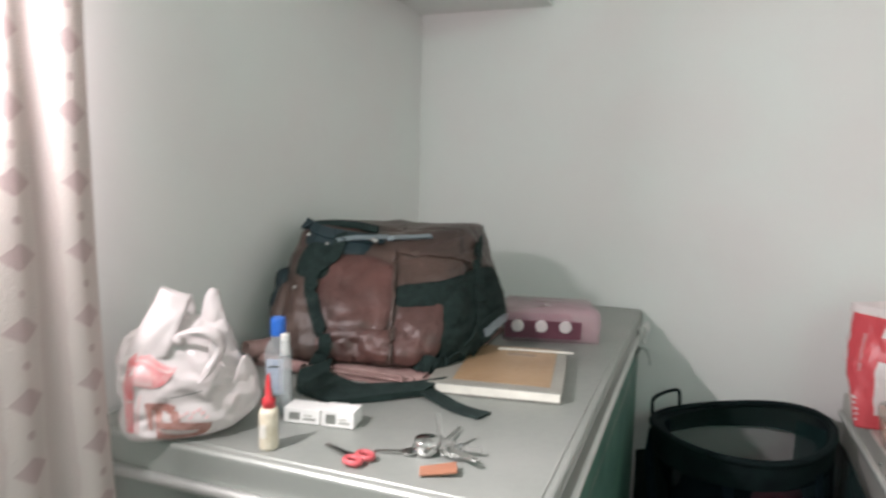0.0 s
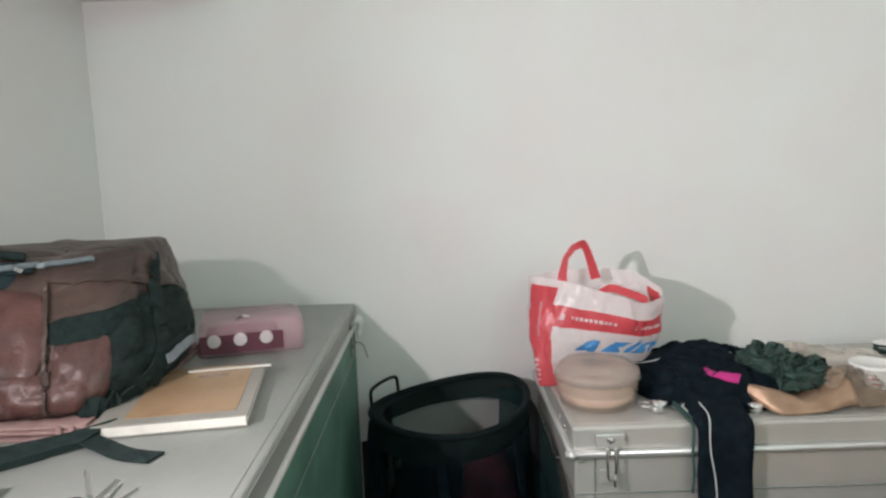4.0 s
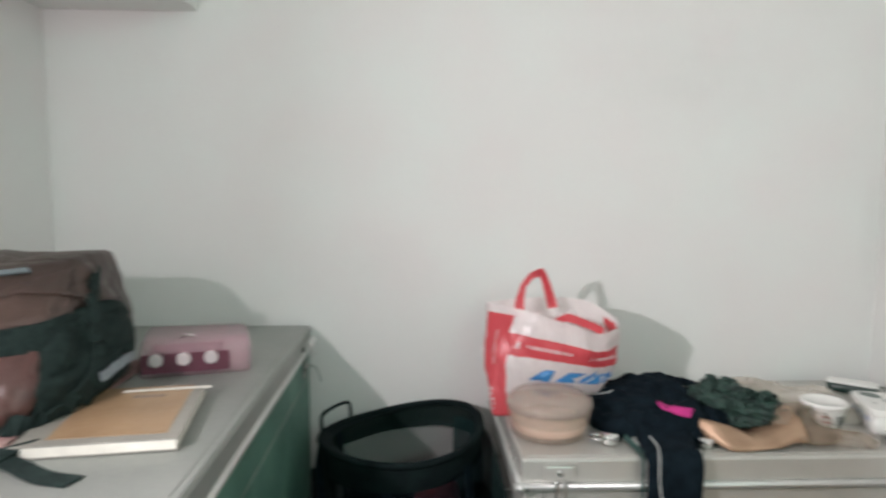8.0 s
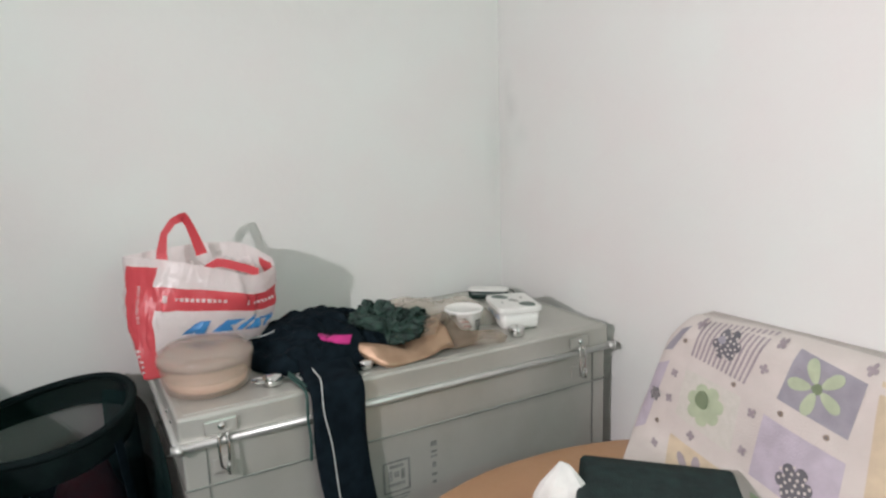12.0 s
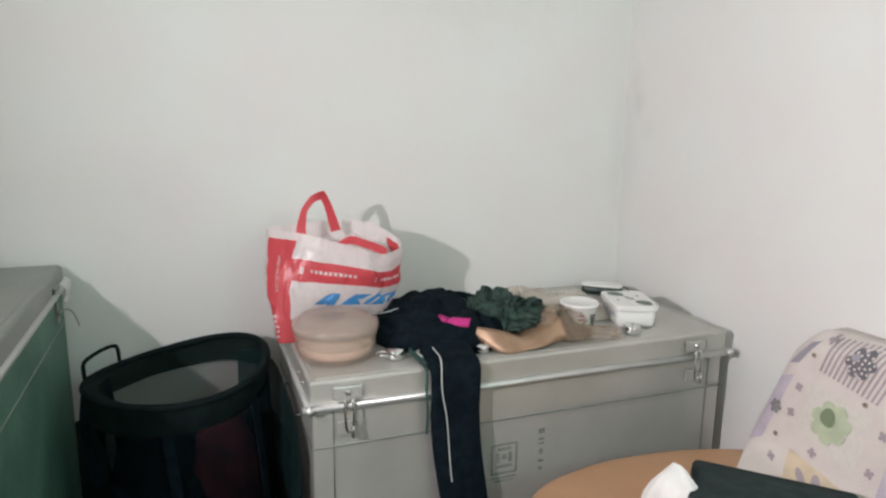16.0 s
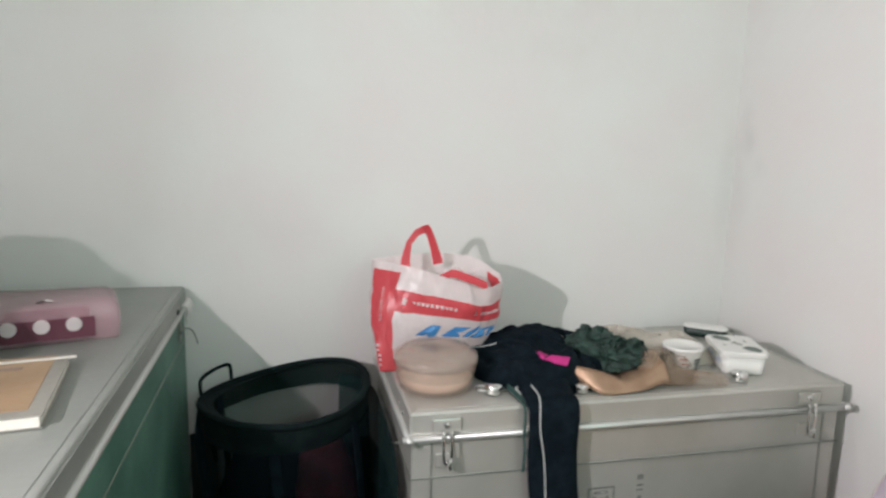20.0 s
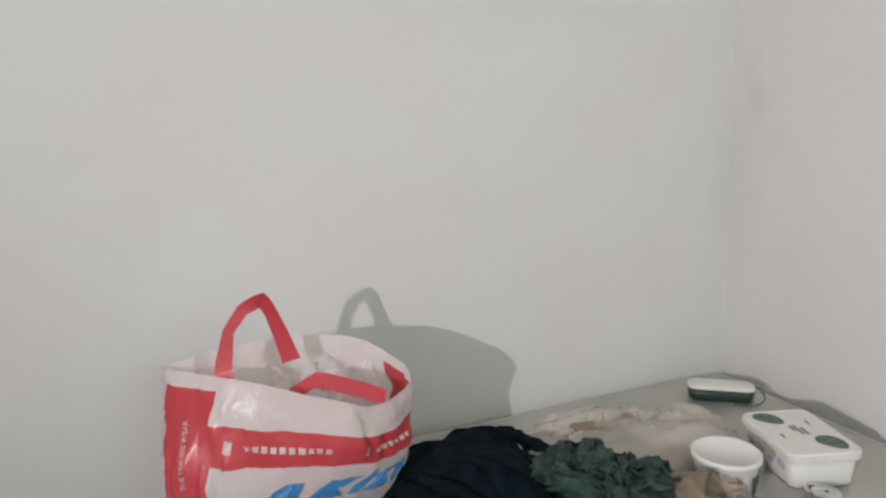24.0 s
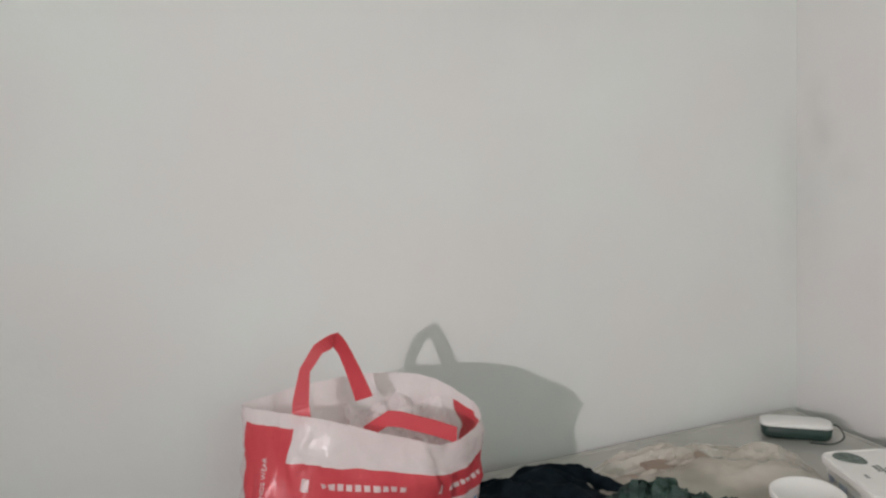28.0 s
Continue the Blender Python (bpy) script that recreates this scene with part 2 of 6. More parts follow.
GREEN_PRINT = material("light_green_print", (0.5, 0.56, 0.39), 0.8, scale=25, bump=0.2, bump_scale=260)
OLIVE_PRINT = material("olive_print", (0.2, 0.25, 0.15), 0.8, scale=25)
DARK_PRINT = material("charcoal_print", (0.17, 0.16, 0.18), 0.8, scale=25)
MAUVE_PRINT = material("mauve_print", (0.4, 0.335, 0.36), 0.8, scale=25)
GREEN_TOWEL = material("dark_green_towel", (0.012, 0.034, 0.033), 0.9, color2=(0.006, 0.018, 0.018), scale=30, bump=0.6, bump_scale=220)
PAPER = material("white_paper", (0.82, 0.81, 0.79), 0.7, scale=20)

def translucent(m, share, color):
    """Lets a thin film or cloth pass some light."""
    nt = m.node_tree
    out = nt.nodes["Material Output"]
    thin = nt.nodes.new("ShaderNodeBsdfTranslucent")
    thin.inputs["Color"].default_value = (*color, 1)
    mix = nt.nodes.new("ShaderNodeMixShader")
    mix.inputs[0].default_value = share
    nt.links.new(nt.nodes["Principled BSDF"].outputs[0], mix.inputs[1])
    nt.links.new(thin.outputs[0], mix.inputs[2])
    nt.links.new(mix.outputs[0], out.inputs["Surface"])


translucent(BAG_WHITE, 0.42, (0.96, 0.88, 0.87))
translucent(BAG_RED, 0.22, (0.75, 0.12, 0.12))
translucent(POLY_WHITE, 0.25, (0.8, 0.74, 0.73))

BULB = bpy.data.materials.new("lit_bulb")
BULB.use_nodes = True
BULB.node_tree.nodes["Principled BSDF"].inputs["Emission Color"].default_value = (1, 0.96, 0.9, 1)
BULB.node_tree.nodes["Principled BSDF"].inputs["Emission Strength"].default_value = 6


def curtain_cloth():
    """Cream cloth printed with touching cream rounds on mauve, and mauve bands of painted fold shade."""
    m = material("curtain_print", (0.7, 0.64, 0.6), 0.85, bump=0.25, bump_scale=300)
    nt = m.node_tree
    L = nt.links.new
    bsdf = nt.nodes["Principled BSDF"]

    def math_node(op, a, b=None):
        n = nt.nodes.new("ShaderNodeMath")
        n.operation = op
        for k, value in enumerate((a, b)):
            if value is None:
                continue
            if isinstance(value, (int, float)):
                n.inputs[k].default_value = value
            else:
                L(value, n.inputs[k])
        return n.outputs[0]

    uv = nt.nodes.new("ShaderNodeUVMap")
    sep = nt.nodes.new("ShaderNodeSeparateXYZ")
    L(uv.outputs["UV"], sep.inputs[0])
    u, v = sep.outputs["X"], sep.outputs["Y"]
    wob = nt.nodes.new("ShaderNodeTexNoise")
    wob.inputs["Scale"].default_value = 22
    L(uv.outputs["UV"], wob.inputs["Vector"])
    du = math_node("SUBTRACT", math_node("FRACT", math_node("DIVIDE", u, 0.078)), 0.5)
    dv = math_node("SUBTRACT", math_node("FRACT", math_node("DIVIDE", v, 0.082)), 0.5)
    au, av = math_node("ABSOLUTE", du), math_node("ABSOLUTE", dv)
    au = math_node("ADD", au, math_node("MULTIPLY", math_node("SUBTRACT", wob.outputs["Fac"], 0.5), 0.12))
    row = math_node("SUBTRACT", 0.5, av)
    gap = math_node("LESS_THAN", math_node("ADD", math_node("DIVIDE", au, 0.26), math_node("DIVIDE", row, 0.2)), 1.0)
    dot = math_node("LESS_THAN", math_node("ADD", math_node("MULTIPLY", au, au), math_node("MULTIPLY", av, av)), 0.004)
    # Bands lie in the fold recesses, their shade mixed into the cloth colour.
    band = math_node("GREATER_THAN", au, 0.31)
    mask = math_node("MAXIMUM", math_node("MULTIPLY", math_node("MAXIMUM", gap, dot), 0.75), math_node("MULTIPLY", band, 0.3))
    mix = nt.nodes.new("ShaderNodeMix")
    mix.data_type = "RGBA"
    L(mask, mix.inputs["Factor"])
    mix.inputs["A"].default_value = (0.7, 0.64, 0.605, 1)
    mix.inputs["B"].default_value = (0.44, 0.325, 0.33, 1)
    L(mix.outputs["Result"], bsdf.inputs["Base Color"])
    return m


CURTAIN = curtain_cloth()
translucent(CURTAIN, 0.3, (0.6, 0.5, 0.47))

# ---- helpers for building ----
def box(bm, x0, x1, y0, y1, z0, z1, bevel=0.0, seg=2):
    made = bmesh.ops.create_cube(bm, size=1, matrix=Matrix.Translation(((x0 + x1) / 2, (y0 + y1) / 2, (z0 + z1) / 2)) @ Matrix.Diagonal((x1 - x0, y1 - y0, z1 - z0, 1)))
    if bevel:
        edges = {e for v in made["verts"] for e in v.link_edges}
        bmesh.ops.bevel(bm, geom=list(edges), offset=bevel, segments=seg, profile=0.5, affect="EDGES")
    return bm


def block(x0, x1, y0, y1, z0, z1, bevel=0.0, seg=2):
    return box(bmesh.new(), x0, x1, y0, y1, z0, z1, bevel, seg)


def part(name, bm, mat, parent=None, label="", smooth=False):
    """Links a bmesh as one mesh object, under parent if given."""
    me = bpy.data.meshes.new(name)
    bmesh.ops.recalc_face_normals(bm, faces=bm.faces)
    for f in bm.faces:
        f.smooth = smooth
    bm.to_mesh(me)
    bm.free()
    for m in (mat if isinstance(mat, (list, tuple)) else [mat]):
        me.materials.append(m)
    ob = new(name, me)
    ob.parent = parent
    if label:
        ob["label"] = label
    return ob


def thing(name, label, category, m=None, group="", kind=""):
    ob = new(name)
    ob.empty_display_size = 0.05
    if m is not None:
        ob.matrix_basis = m
    return tagged(ob, label, category, group, kind)


# ---- room ----
XL, XR, YB, YF, ZC = -2.36, 0.03, 0.0, -3.7, 2.6


def setting(name, bm, mat, label, category):
    return tagged(part(name, bm, mat), label, category, kind="structure")


setting("floor", block(XL - 0.1, XR + 0.1, YF - 0.1, YB + 0.1, -0.1, 0), FLOOR, "grey cement floor", "floor")
setting("ceiling", block(XL - 0.1, XR + 0.1, YF - 0.1, YB + 0.1, ZC, ZC + 0.1), CEIL, "white painted ceiling", "ceiling")
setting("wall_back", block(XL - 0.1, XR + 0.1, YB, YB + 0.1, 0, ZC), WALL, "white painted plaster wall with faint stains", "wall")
setting("wall_left", block(XL - 0.1, XL, YF, YB, 0, ZC), WALL, "white painted plaster wall in shade", "wall")
setting("wall_right", block(XR, XR + 0.1, YF, YB, 0, ZC), WALL, "white painted plaster wall with smudges", "wall")
setting("wall_front", block(XL - 0.1, XR + 0.1, YF - 0.1, YF, 0, ZC), WALL, "white painted plaster wall", "wall")

def spline(pts, n, closed=False):
    """n points along a Catmull-Rom curve through pts."""
    pts = [Vector(p) for p in pts]
    k = len(pts)
    out = []
    for i in range(n):
        f = i * (k if closed else k - 1) / (n if closed else n - 1)
        j = min(int(f), k - 1 if closed else k - 2)
        t = f - j
        if closed:
            a, b, c, d = (pts[(j + q) % k] for q in (-1, 0, 1, 2))
        else:
            a, b, c, d = pts[max(j - 1, 0)], pts[j], pts[j + 1], pts[min(j + 2, k - 1)]
        out.append(0.5 * (2 * b + (c - a) * t + (2 * a - 5 * b + 4 * c - d) * t * t + (3 * b - a - 3 * c + d) * t ** 3))
    return out


def loft(bm, rings, closed=True, cap=(True, True)):
    """Skins rings of equal length; returns the rows of vertices."""
    rows = [[bm.verts.new(p) for p in ring] for ring in rings]
    n = len(rows[0])
    for a, b in zip(rows, rows[1:]):
        for i in range(n if closed else n - 1):
            bm.faces.new((a[i], a[(i + 1) % n], b[(i + 1) % n], b[i]))
    if closed and cap[0]:
        bm.faces.new(rows[0])
    if closed and cap[1]:
        bm.faces.new(rows[-1])
    return rows


def tube(pts, r, n=8, closed=False, bm=None):
    """A round bar along pts."""
    bm = bm or bmesh.new()
    pts = [Vector(p) for p in pts]
    k = len(pts)
    rings = []
    up = Vector((0.13, 0.21, 1)).normalized()
    for i, p in enumerate(pts):
        a = pts[(i - 1) % k] if closed else pts[max(i - 1, 0)]
        b = pts[(i + 1) % k] if closed else pts[min(i + 1, k - 1)]
        d = (b - a).normalized()
        s = d.cross(up)
        s = s.normalized() if s.length > 1e-4 else d.orthogonal().normalized()
        u = s.cross(d)
        rr = r[i] if isinstance(r, (list, tuple)) else r
        rings.append([p + s * math.cos(q * math.tau / n) * rr + u * math.sin(q * math.tau / n) * rr for q in range(n)])
    if closed:
        rings.append(rings[0])
        loft(bm, rings, cap=(False, False))
        bmesh.ops.remove_doubles(bm, verts=bm.verts, dist=1e-5)
    else:
        loft(bm, rings)
    return bm


def ribbon(pts, sides, thick, bm=None):
    """A flat strap along pts; sides are half-width vectors."""
    bm = bm or bmesh.new()
    pts = [Vector(p) for p in pts]
    rings = []
    for i, p in enumerate(pts):
        d = (pts[min(i + 1, len(pts) - 1)] - pts[max(i - 1, 0)]).normalized()
        s = Vector(sides[i] if isinstance(sides, list) else sides)
        nrm = d.cross(s).normalized() * thick / 2
        rings.append([p - s - nrm, p + s - nrm, p + s + nrm, p - s + nrm])
    loft(bm, rings)
    return bm


def lathe(profile, n=40, at=(0, 0, 0), cap=(True, True), bm=None):
    """Turns (radius, height) pairs about the upright axis."""
    bm = bm or bmesh.new()
    o = Vector(at)
    loft(bm, [[o + Vector((r * math.cos(q * math.tau / n), r * math.sin(q * math.tau / n), z)) for q in range(n)] for r, z in profile], cap=cap)
    return bm


def wobble(bm, amount, scale, seed=0.0, only=None):
    """Pushes the vertices about by smooth noise."""
    for v in bm.verts:
        if only is None or only(v.co):
            v.co += noise.noise_vector(v.co * scale + Vector((seed, seed * 0.7, seed * 1.3))) * amount
    return bm


def letters(name, text, size, m, mat, parent, label=""):
    """Writing as a thin mesh in the built-in font; m places its lower left corner."""
    curve = bpy.data.curves.new(name, "FONT")
    curve.body, curve.size, curve.extrude, curve.resolution_u = text, size, 0.0004, 2
    temp = bpy.data.objects.new(name, curve)
    me = bpy.data.meshes.new_from_object(temp)
    bpy.data.objects.remove(temp)
    me.materials.clear()
    me.materials.append(mat)
    ob = new(name, me)
    ob.matrix_basis = m
    ob.parent = parent
    if label:
        ob["label"] = label
    return ob


from mathutils.bvhtree import BVHTree


def tree_of(obs):
    """A search tree over the meshes of some parts."""
    bm = bmesh.new()
    for o in obs:
        k = len(bm.verts)
        bm.from_mesh(o.data)
        bm.verts.ensure_lookup_table()
        for v in bm.verts[k:]:
            v.co = o.matrix_basis @ v.co
    return BVHTree.FromBMesh(bm)


def draped(tree, rows, toward, lift=0.0016, thick=0.0):
    """Lays a grid of points on a surface along one direction."""
    toward = Vector(toward).normalized()
    grid, last = [], None
    for row in rows:
        line = []
        for p in row:
            hit = tree.ray_cast(Vector(p) - toward * 0.5, toward, 1.0)[0]
            last = hit - toward * lift if hit is not None else last or Vector(p)
            line.append(last)
        grid.append(line)
    bm = bmesh.new()
    loft(bm, grid, closed=False)
    return bm


# ---- loft slab, wall lamp, added fill tube ----
setting("loft_slab", block(XL, -1.942, -0.75, YB, 1.658, 1.76, 0.004), WALL, "white painted concrete loft slab", "slab")

lamp = thing("wall_lamp", "lit white bulb on a short wall bracket", "lamp")
part("wall_plate", lathe([(0.032, 0), (0.032, 0.012), (0.012, 0.02)], 20), WHITE_PLASTIC, lamp, smooth=True).matrix_basis = pose(XL, LAMP[1], LAMP[2], 0, 90, 0)
part("arm", tube([(XL + 0.01, LAMP[1], LAMP[2]), (-2.27, LAMP[1], LAMP[2])], 0.008, 10), WHITE_PLASTIC, lamp)
part("holder", lathe([(0.018, 0), (0.018, 0.04)], 20), WHITE_PLASTIC, lamp).matrix_basis = pose(-2.28, LAMP[1], LAMP[2], 0, 90, 0)
bulb = part("bulb", lathe([(0.013, 0.0), (0.016, 0.012), (0.028, 0.03), (0.03, 0.045), (0.022, 0.062), (0.004, 0.07)], 20), BULB, lamp, smooth=True)
bulb.matrix_basis = pose(-2.242, LAMP[1], LAMP[2], 0, 90, 0)
bulb.visible_shadow = False

# Unseen tube fitting, added to carry the fill light.
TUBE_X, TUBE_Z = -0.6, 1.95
tube_light = thing("tube_light", "unseen lit tube fitting added as fill light", "lamp")
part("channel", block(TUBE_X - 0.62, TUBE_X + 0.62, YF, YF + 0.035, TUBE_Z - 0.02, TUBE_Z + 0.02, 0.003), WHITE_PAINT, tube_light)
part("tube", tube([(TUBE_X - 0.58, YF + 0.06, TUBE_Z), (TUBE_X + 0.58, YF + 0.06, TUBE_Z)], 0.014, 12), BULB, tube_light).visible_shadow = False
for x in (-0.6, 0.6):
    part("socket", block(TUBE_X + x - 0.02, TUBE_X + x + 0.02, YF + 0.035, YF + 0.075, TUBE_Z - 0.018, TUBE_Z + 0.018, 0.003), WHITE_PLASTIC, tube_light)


# ---- curtain on the left wall ----
curtain = thing("curtain", "cream curtain with mauve diamond print, hanging beside the trunk", "curtain")
CY0, CY1, CW = -1.545, -1.389, 60
bm = bmesh.new()
uv = bm.loops.layers.uv.new("UVMap")
rows = []
zs = [0.06 + i * (2.08 - 0.06) / 40 for i in range(41)]
for z in zs:
    row = []
    low = 1 - min(max((z - 0.55) / 0.75, 0), 1)
    for i in range(CW + 1):
        f = i / CW
        flat = CY0 + (CY1 - CY0) * f
        fold = math.cos((flat + 1.414 + 0.006 * math.sin(z * 2.3)) / 0.078 * math.tau)
        x = -2.205 + (0.003 + 0.009 * low) * fold + 0.002 * noise.noise(Vector((f * 5, z * 3, 1)))
        row.append(bm.verts.new((x, flat + 0.05 * low * low * f + 0.004 * noise.noise(Vector((f * 2, z * 2.4, 7))), z)))
    rows.append(row)
for j in range(len(zs) - 1):
    for i in range(CW):
        f = bm.faces.new((rows[j][i], rows[j][i + 1], rows[j + 1][i + 1], rows[j + 1][i]))
        for loop, (a, b) in zip(f.loops, ((i, j), (i + 1, j), (i + 1, j + 1), (i, j + 1))):
            loop[uv].uv = (CY0 + (CY1 - CY0) * a / CW + 1.453, zs[b])
cloth = part("cloth", bm, CURTAIN, curtain, smooth=True)
cloth.modifiers.new("thick", "SOLIDIFY").thickness = 0.002
part("rod", tube([(-2.205, -2.3, 2.1), (-2.205, -1.36, 2.1)], 0.011, 12), CHROME, curtain, smooth=True)
for y in (-2.25, -1.38):
    part("bracket", block(XL, -2.2, y - 0.01, y + 0.01, 2.09, 2.12, 0.003), CHROME, curtain)


# ---- steel trunks ----
def rolled_edge(x0, x1, y0, y1, z, r, over):
    """The wire-rolled rim round a lid: four bars that run past the corners."""
    bars = [((x0 - over, y0, z), (x1 + over, y0, z)), ((x0, y0 - over, z), (x0, y1, z)), ((x1, y0 - over, z), (x1, y1, z)), ((x0, y1, z), (x1, y1, z))]
    return [tube([a, Vector(a).lerp(Vector(b), 0.5), b], r, 10) for a, b in bars]


def trunk(name, label, x0, x1, y0, y1, top, skirt, m, sheet):
    t = thing(name, label, "trunk", m)
    # body, a little inside the lid, with a swaged line pressed round it
    bm = block(x0 + 0.006, x1 - 0.006, y0 + 0.006, y1 - 0.004, 0, top - skirt, 0.004)
    part("body", bm, sheet, t)
    zs = top - skirt - 0.095
    line = [(x0 + 0.004, y1 - 0.01, zs), (x0 + 0.004, y0 + 0.004, zs), (x1 - 0.004, y0 + 0.004, zs), (x1 - 0.004, y1 - 0.01, zs)]
    part("swaged_line", tube(line, 0.0022, 6), STEEL_DARK, t, "darkened pressed line")
    # corner seams
    for x in (x0 + 0.05, x1 - 0.05):
        part("corner_seam", block(x - 0.0012, x + 0.0012, y0 + 0.0035, y0 + 0.0075, 0.01, top - skirt - 0.01), STEEL_DARK, t)
    lid = part("lid", block(x0, x1, y0, y1, top - skirt, top, 0.007, 3), sheet, t, "dull tinned lid")
    # shallow rib round the top of the lid
    rib = [(x0 + 0.016, y0 + 0.016, top), (x1 - 0.016, y0 + 0.016, top), (x1 - 0.016, y1 - 0.016, top), (x0 + 0.016, y1 - 0.016, top)]
    part("lid_rib", tube([Vector(rib[i]).lerp(Vector(rib[(i + 1) % 4]), k / 6) for i in range(4) for k in range(6)], 0.0016, 6, True), sheet, lid)
    for bm in rolled_edge(x0 - 0.002, x1 + 0.002, y0 - 0.006, y1 - 0.004, top - skirt, 0.0085, 0.014):
        part("rolled_rim", bm, STEEL_BRIGHT, t, smooth=True)
    return t


def hasp(t, x, y, top):
    """Plate on the lid, swinging loop and staple below."""
    h = part("hasp", block(x - 0.032, x + 0.032, y - 0.004, y, top - 0.044, top - 0.014, 0.004), STEEL, t, "bright hasp with a loop")
    part("rivet", lathe([(0.008, 0), (0.008, 0.004), (0.004, 0.007), (0.001, 0.0075)], 14), CHROME, h, smooth=True).matrix_basis = pose(x, y - 0.003, top - 0.028, 90, 0, 0)
    loop = [(x - 0.008, y - 0.012, top - 0.04), (x - 0.009, y - 0.017, top - 0.075), (x - 0.007, y - 0.014, top - 0.105), (x, y - 0.012, top - 0.115), (x + 0.007, y - 0.014, top - 0.105), (x + 0.009, y - 0.017, top - 0.075), (x + 0.008, y - 0.012, top - 0.04)]
    part("loop", tube(spline(loop, 24), 0.0032, 8), CHROME, h, smooth=True)
    part("staple_plate", block(x - 0.022, x + 0.016, y + 0.001, y + 0.006, top - 0.128, top - 0.096, 0.002), STEEL, h)
    part("staple", tube(spline([(x + 0.006, y + 0.003, top - 0.1), (x + 0.006, y - 0.02, top - 0.102), (x + 0.004, y - 0.024, top - 0.112), (x + 0.006, y - 0.02, top - 0.124), (x + 0.006, y + 0.003, top - 0.126)], 16), 0.0035, 8), CHROME, h, smooth=True)


BX0, BX1, BY0, BY1, BT = -1.12, -0.02, -0.577, -0.03, 0.62
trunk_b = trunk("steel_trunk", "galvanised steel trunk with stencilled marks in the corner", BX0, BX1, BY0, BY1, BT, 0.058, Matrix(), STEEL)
for x in (-1.04, -0.125):
    hasp(trunk_b, x, BY0 - 0.003, BT)
# stencilled maker's marks: plain bars
marks = [(-0.785, 0.43, 0.01, 0.026), (-0.785, 0.395, 0.012, 0.026), (-0.785, 0.36, 0.01, 0.03)]
# a square emblem of bars in a frame, with fine lines under it
marks += [(-0.662, z, 0.066, 0.005) for z in (0.328, 0.402)] + [(x, 0.365, 0.005, 0.075) for x in (-0.694, -0.63)]
marks += [(-0.662, 0.39, 0.036, 0.008), (-0.678, 0.368, 0.009, 0.026), (-0.646, 0.368, 0.009, 0.026), (-0.662, 0.37, 0.012, 0.014), (-0.662, 0.346, 0.042, 0.008), (-0.662, 0.316, 0.064, 0.004), (-0.662, 0.308, 0.05, 0.004)]
marks += [(-0.563, 0.42, 0.016, 0.013), (-0.563, 0.4, 0.016, 0.006), (-0.563, 0.388, 0.016, 0.006), (-0.563, 0.366, 0.01, 0.014), (-0.563, 0.342, 0.014, 0.007), (-0.563, 0.322, 0.01, 0.008)]
for x, z, w, h in marks:
    part("stencil_mark", block(x - w / 2, x + w / 2, BY0 + 0.0045, BY0 + 0.0056, z - h / 2, z + h / 2), FADED_STENCIL, trunk_b, "faded black stencil mark")
# carrying handle on the end
part("end_handle", tube(spline([(BX0 + 0.006, -0.4, 0.47), (BX0 - 0.006, -0.39, 0.466), (BX0 - 0.007, -0.3, 0.43), (BX0 - 0.006, -0.21, 0.466), (BX0 + 0.006, -0.2, 0.47)], 20), 0.004, 8), STEEL_DARK, trunk_b, smooth=True)
for y in (-0.5, -0.44):
    part("rivet", lathe([(0.006, 0), (0.005, 0.003), (0.001, 0.0045)], 12), CHROME, trunk_b, smooth=True).matrix_basis = pose(BX0, y, 0.59, 0, -90, 0)

AX0, AX1, AY0, AY1, AT = -2.345, -1.643, -1.305, -0.02, 0.787
trunk_a = trunk("steel_trunk", "large grey steel trunk, shade of its end put in the colour", AX0, AX1, AY0, AY1, AT, 0.052, Matrix(), SHEET_GREY)
# Thin sheet laid on the end; its dark green stands for shade.
part("end_sheet", block(AX1 - 0.006, AX1 - 0.003, AY0 + 0.008, AY1 - 0.006, 0.01, AT - 0.056, 0.001), GREEN_SHADE, trunk_a, "thin sheet that puts green shade on the end")
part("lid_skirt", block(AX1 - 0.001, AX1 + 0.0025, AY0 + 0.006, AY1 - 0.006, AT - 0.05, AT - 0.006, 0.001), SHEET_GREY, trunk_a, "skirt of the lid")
# a bent sheet catch standing off the rim near the wall, and a wire below it
bent = spline([(AX1 + 0.003, -0.118, AT - 0.034), (AX1 + 0.014, -0.116, AT - 0.022), (AX1 + 0.024, -0.114, AT - 0.028), (AX1 + 0.026, -0.113, AT - 0.045), (AX1 + 0.02, -0.112, AT - 0.058), (AX1 + 0.022, -0.111, AT - 0.072)], 14)
part("corner_catch", ribbon(bent, [Vector((0.004, 0.024 - 0.0008 * q, 0.004)) for q in range(len(bent))], 0.002), STEEL_BRIGHT, trunk_a, "bent bright catch")
part("rivet", lathe([(0.008, 0), (0.007, 0.004), (0.001, 0.006)], 12), STENCIL, trunk_a, "dark rivet", smooth=True).matrix_basis = pose(AX1 + 0.002, -0.165, AT - 0.036, 0, 90, 0)
part("catch_wire", tube(spline([(AX1 + 0.004, -0.12, AT - 0.1), (AX1 + 0.016, -0.1, AT - 0.096), (AX1 + 0.028, -0.08, AT - 0.115), (AX1 + 0.036, -0.07, AT - 0.15)], 16), 0.0016, 6), STEEL_DARK, trunk_a, smooth=True)
part("hinge_strap", block(AX1 - 0.004, AX1 + 0.002, -0.135, -0.1, AT - 0.125, AT - 0.052, 0.001), STEEL_DARK, trunk_a)
part("hinge_pin", tube([(AX1 + 0.004, -0.14, AT - 0.098), (AX1 + 0.004, -0.09, AT - 0.098)], 0.005, 8), STEEL_DARK, trunk_a)


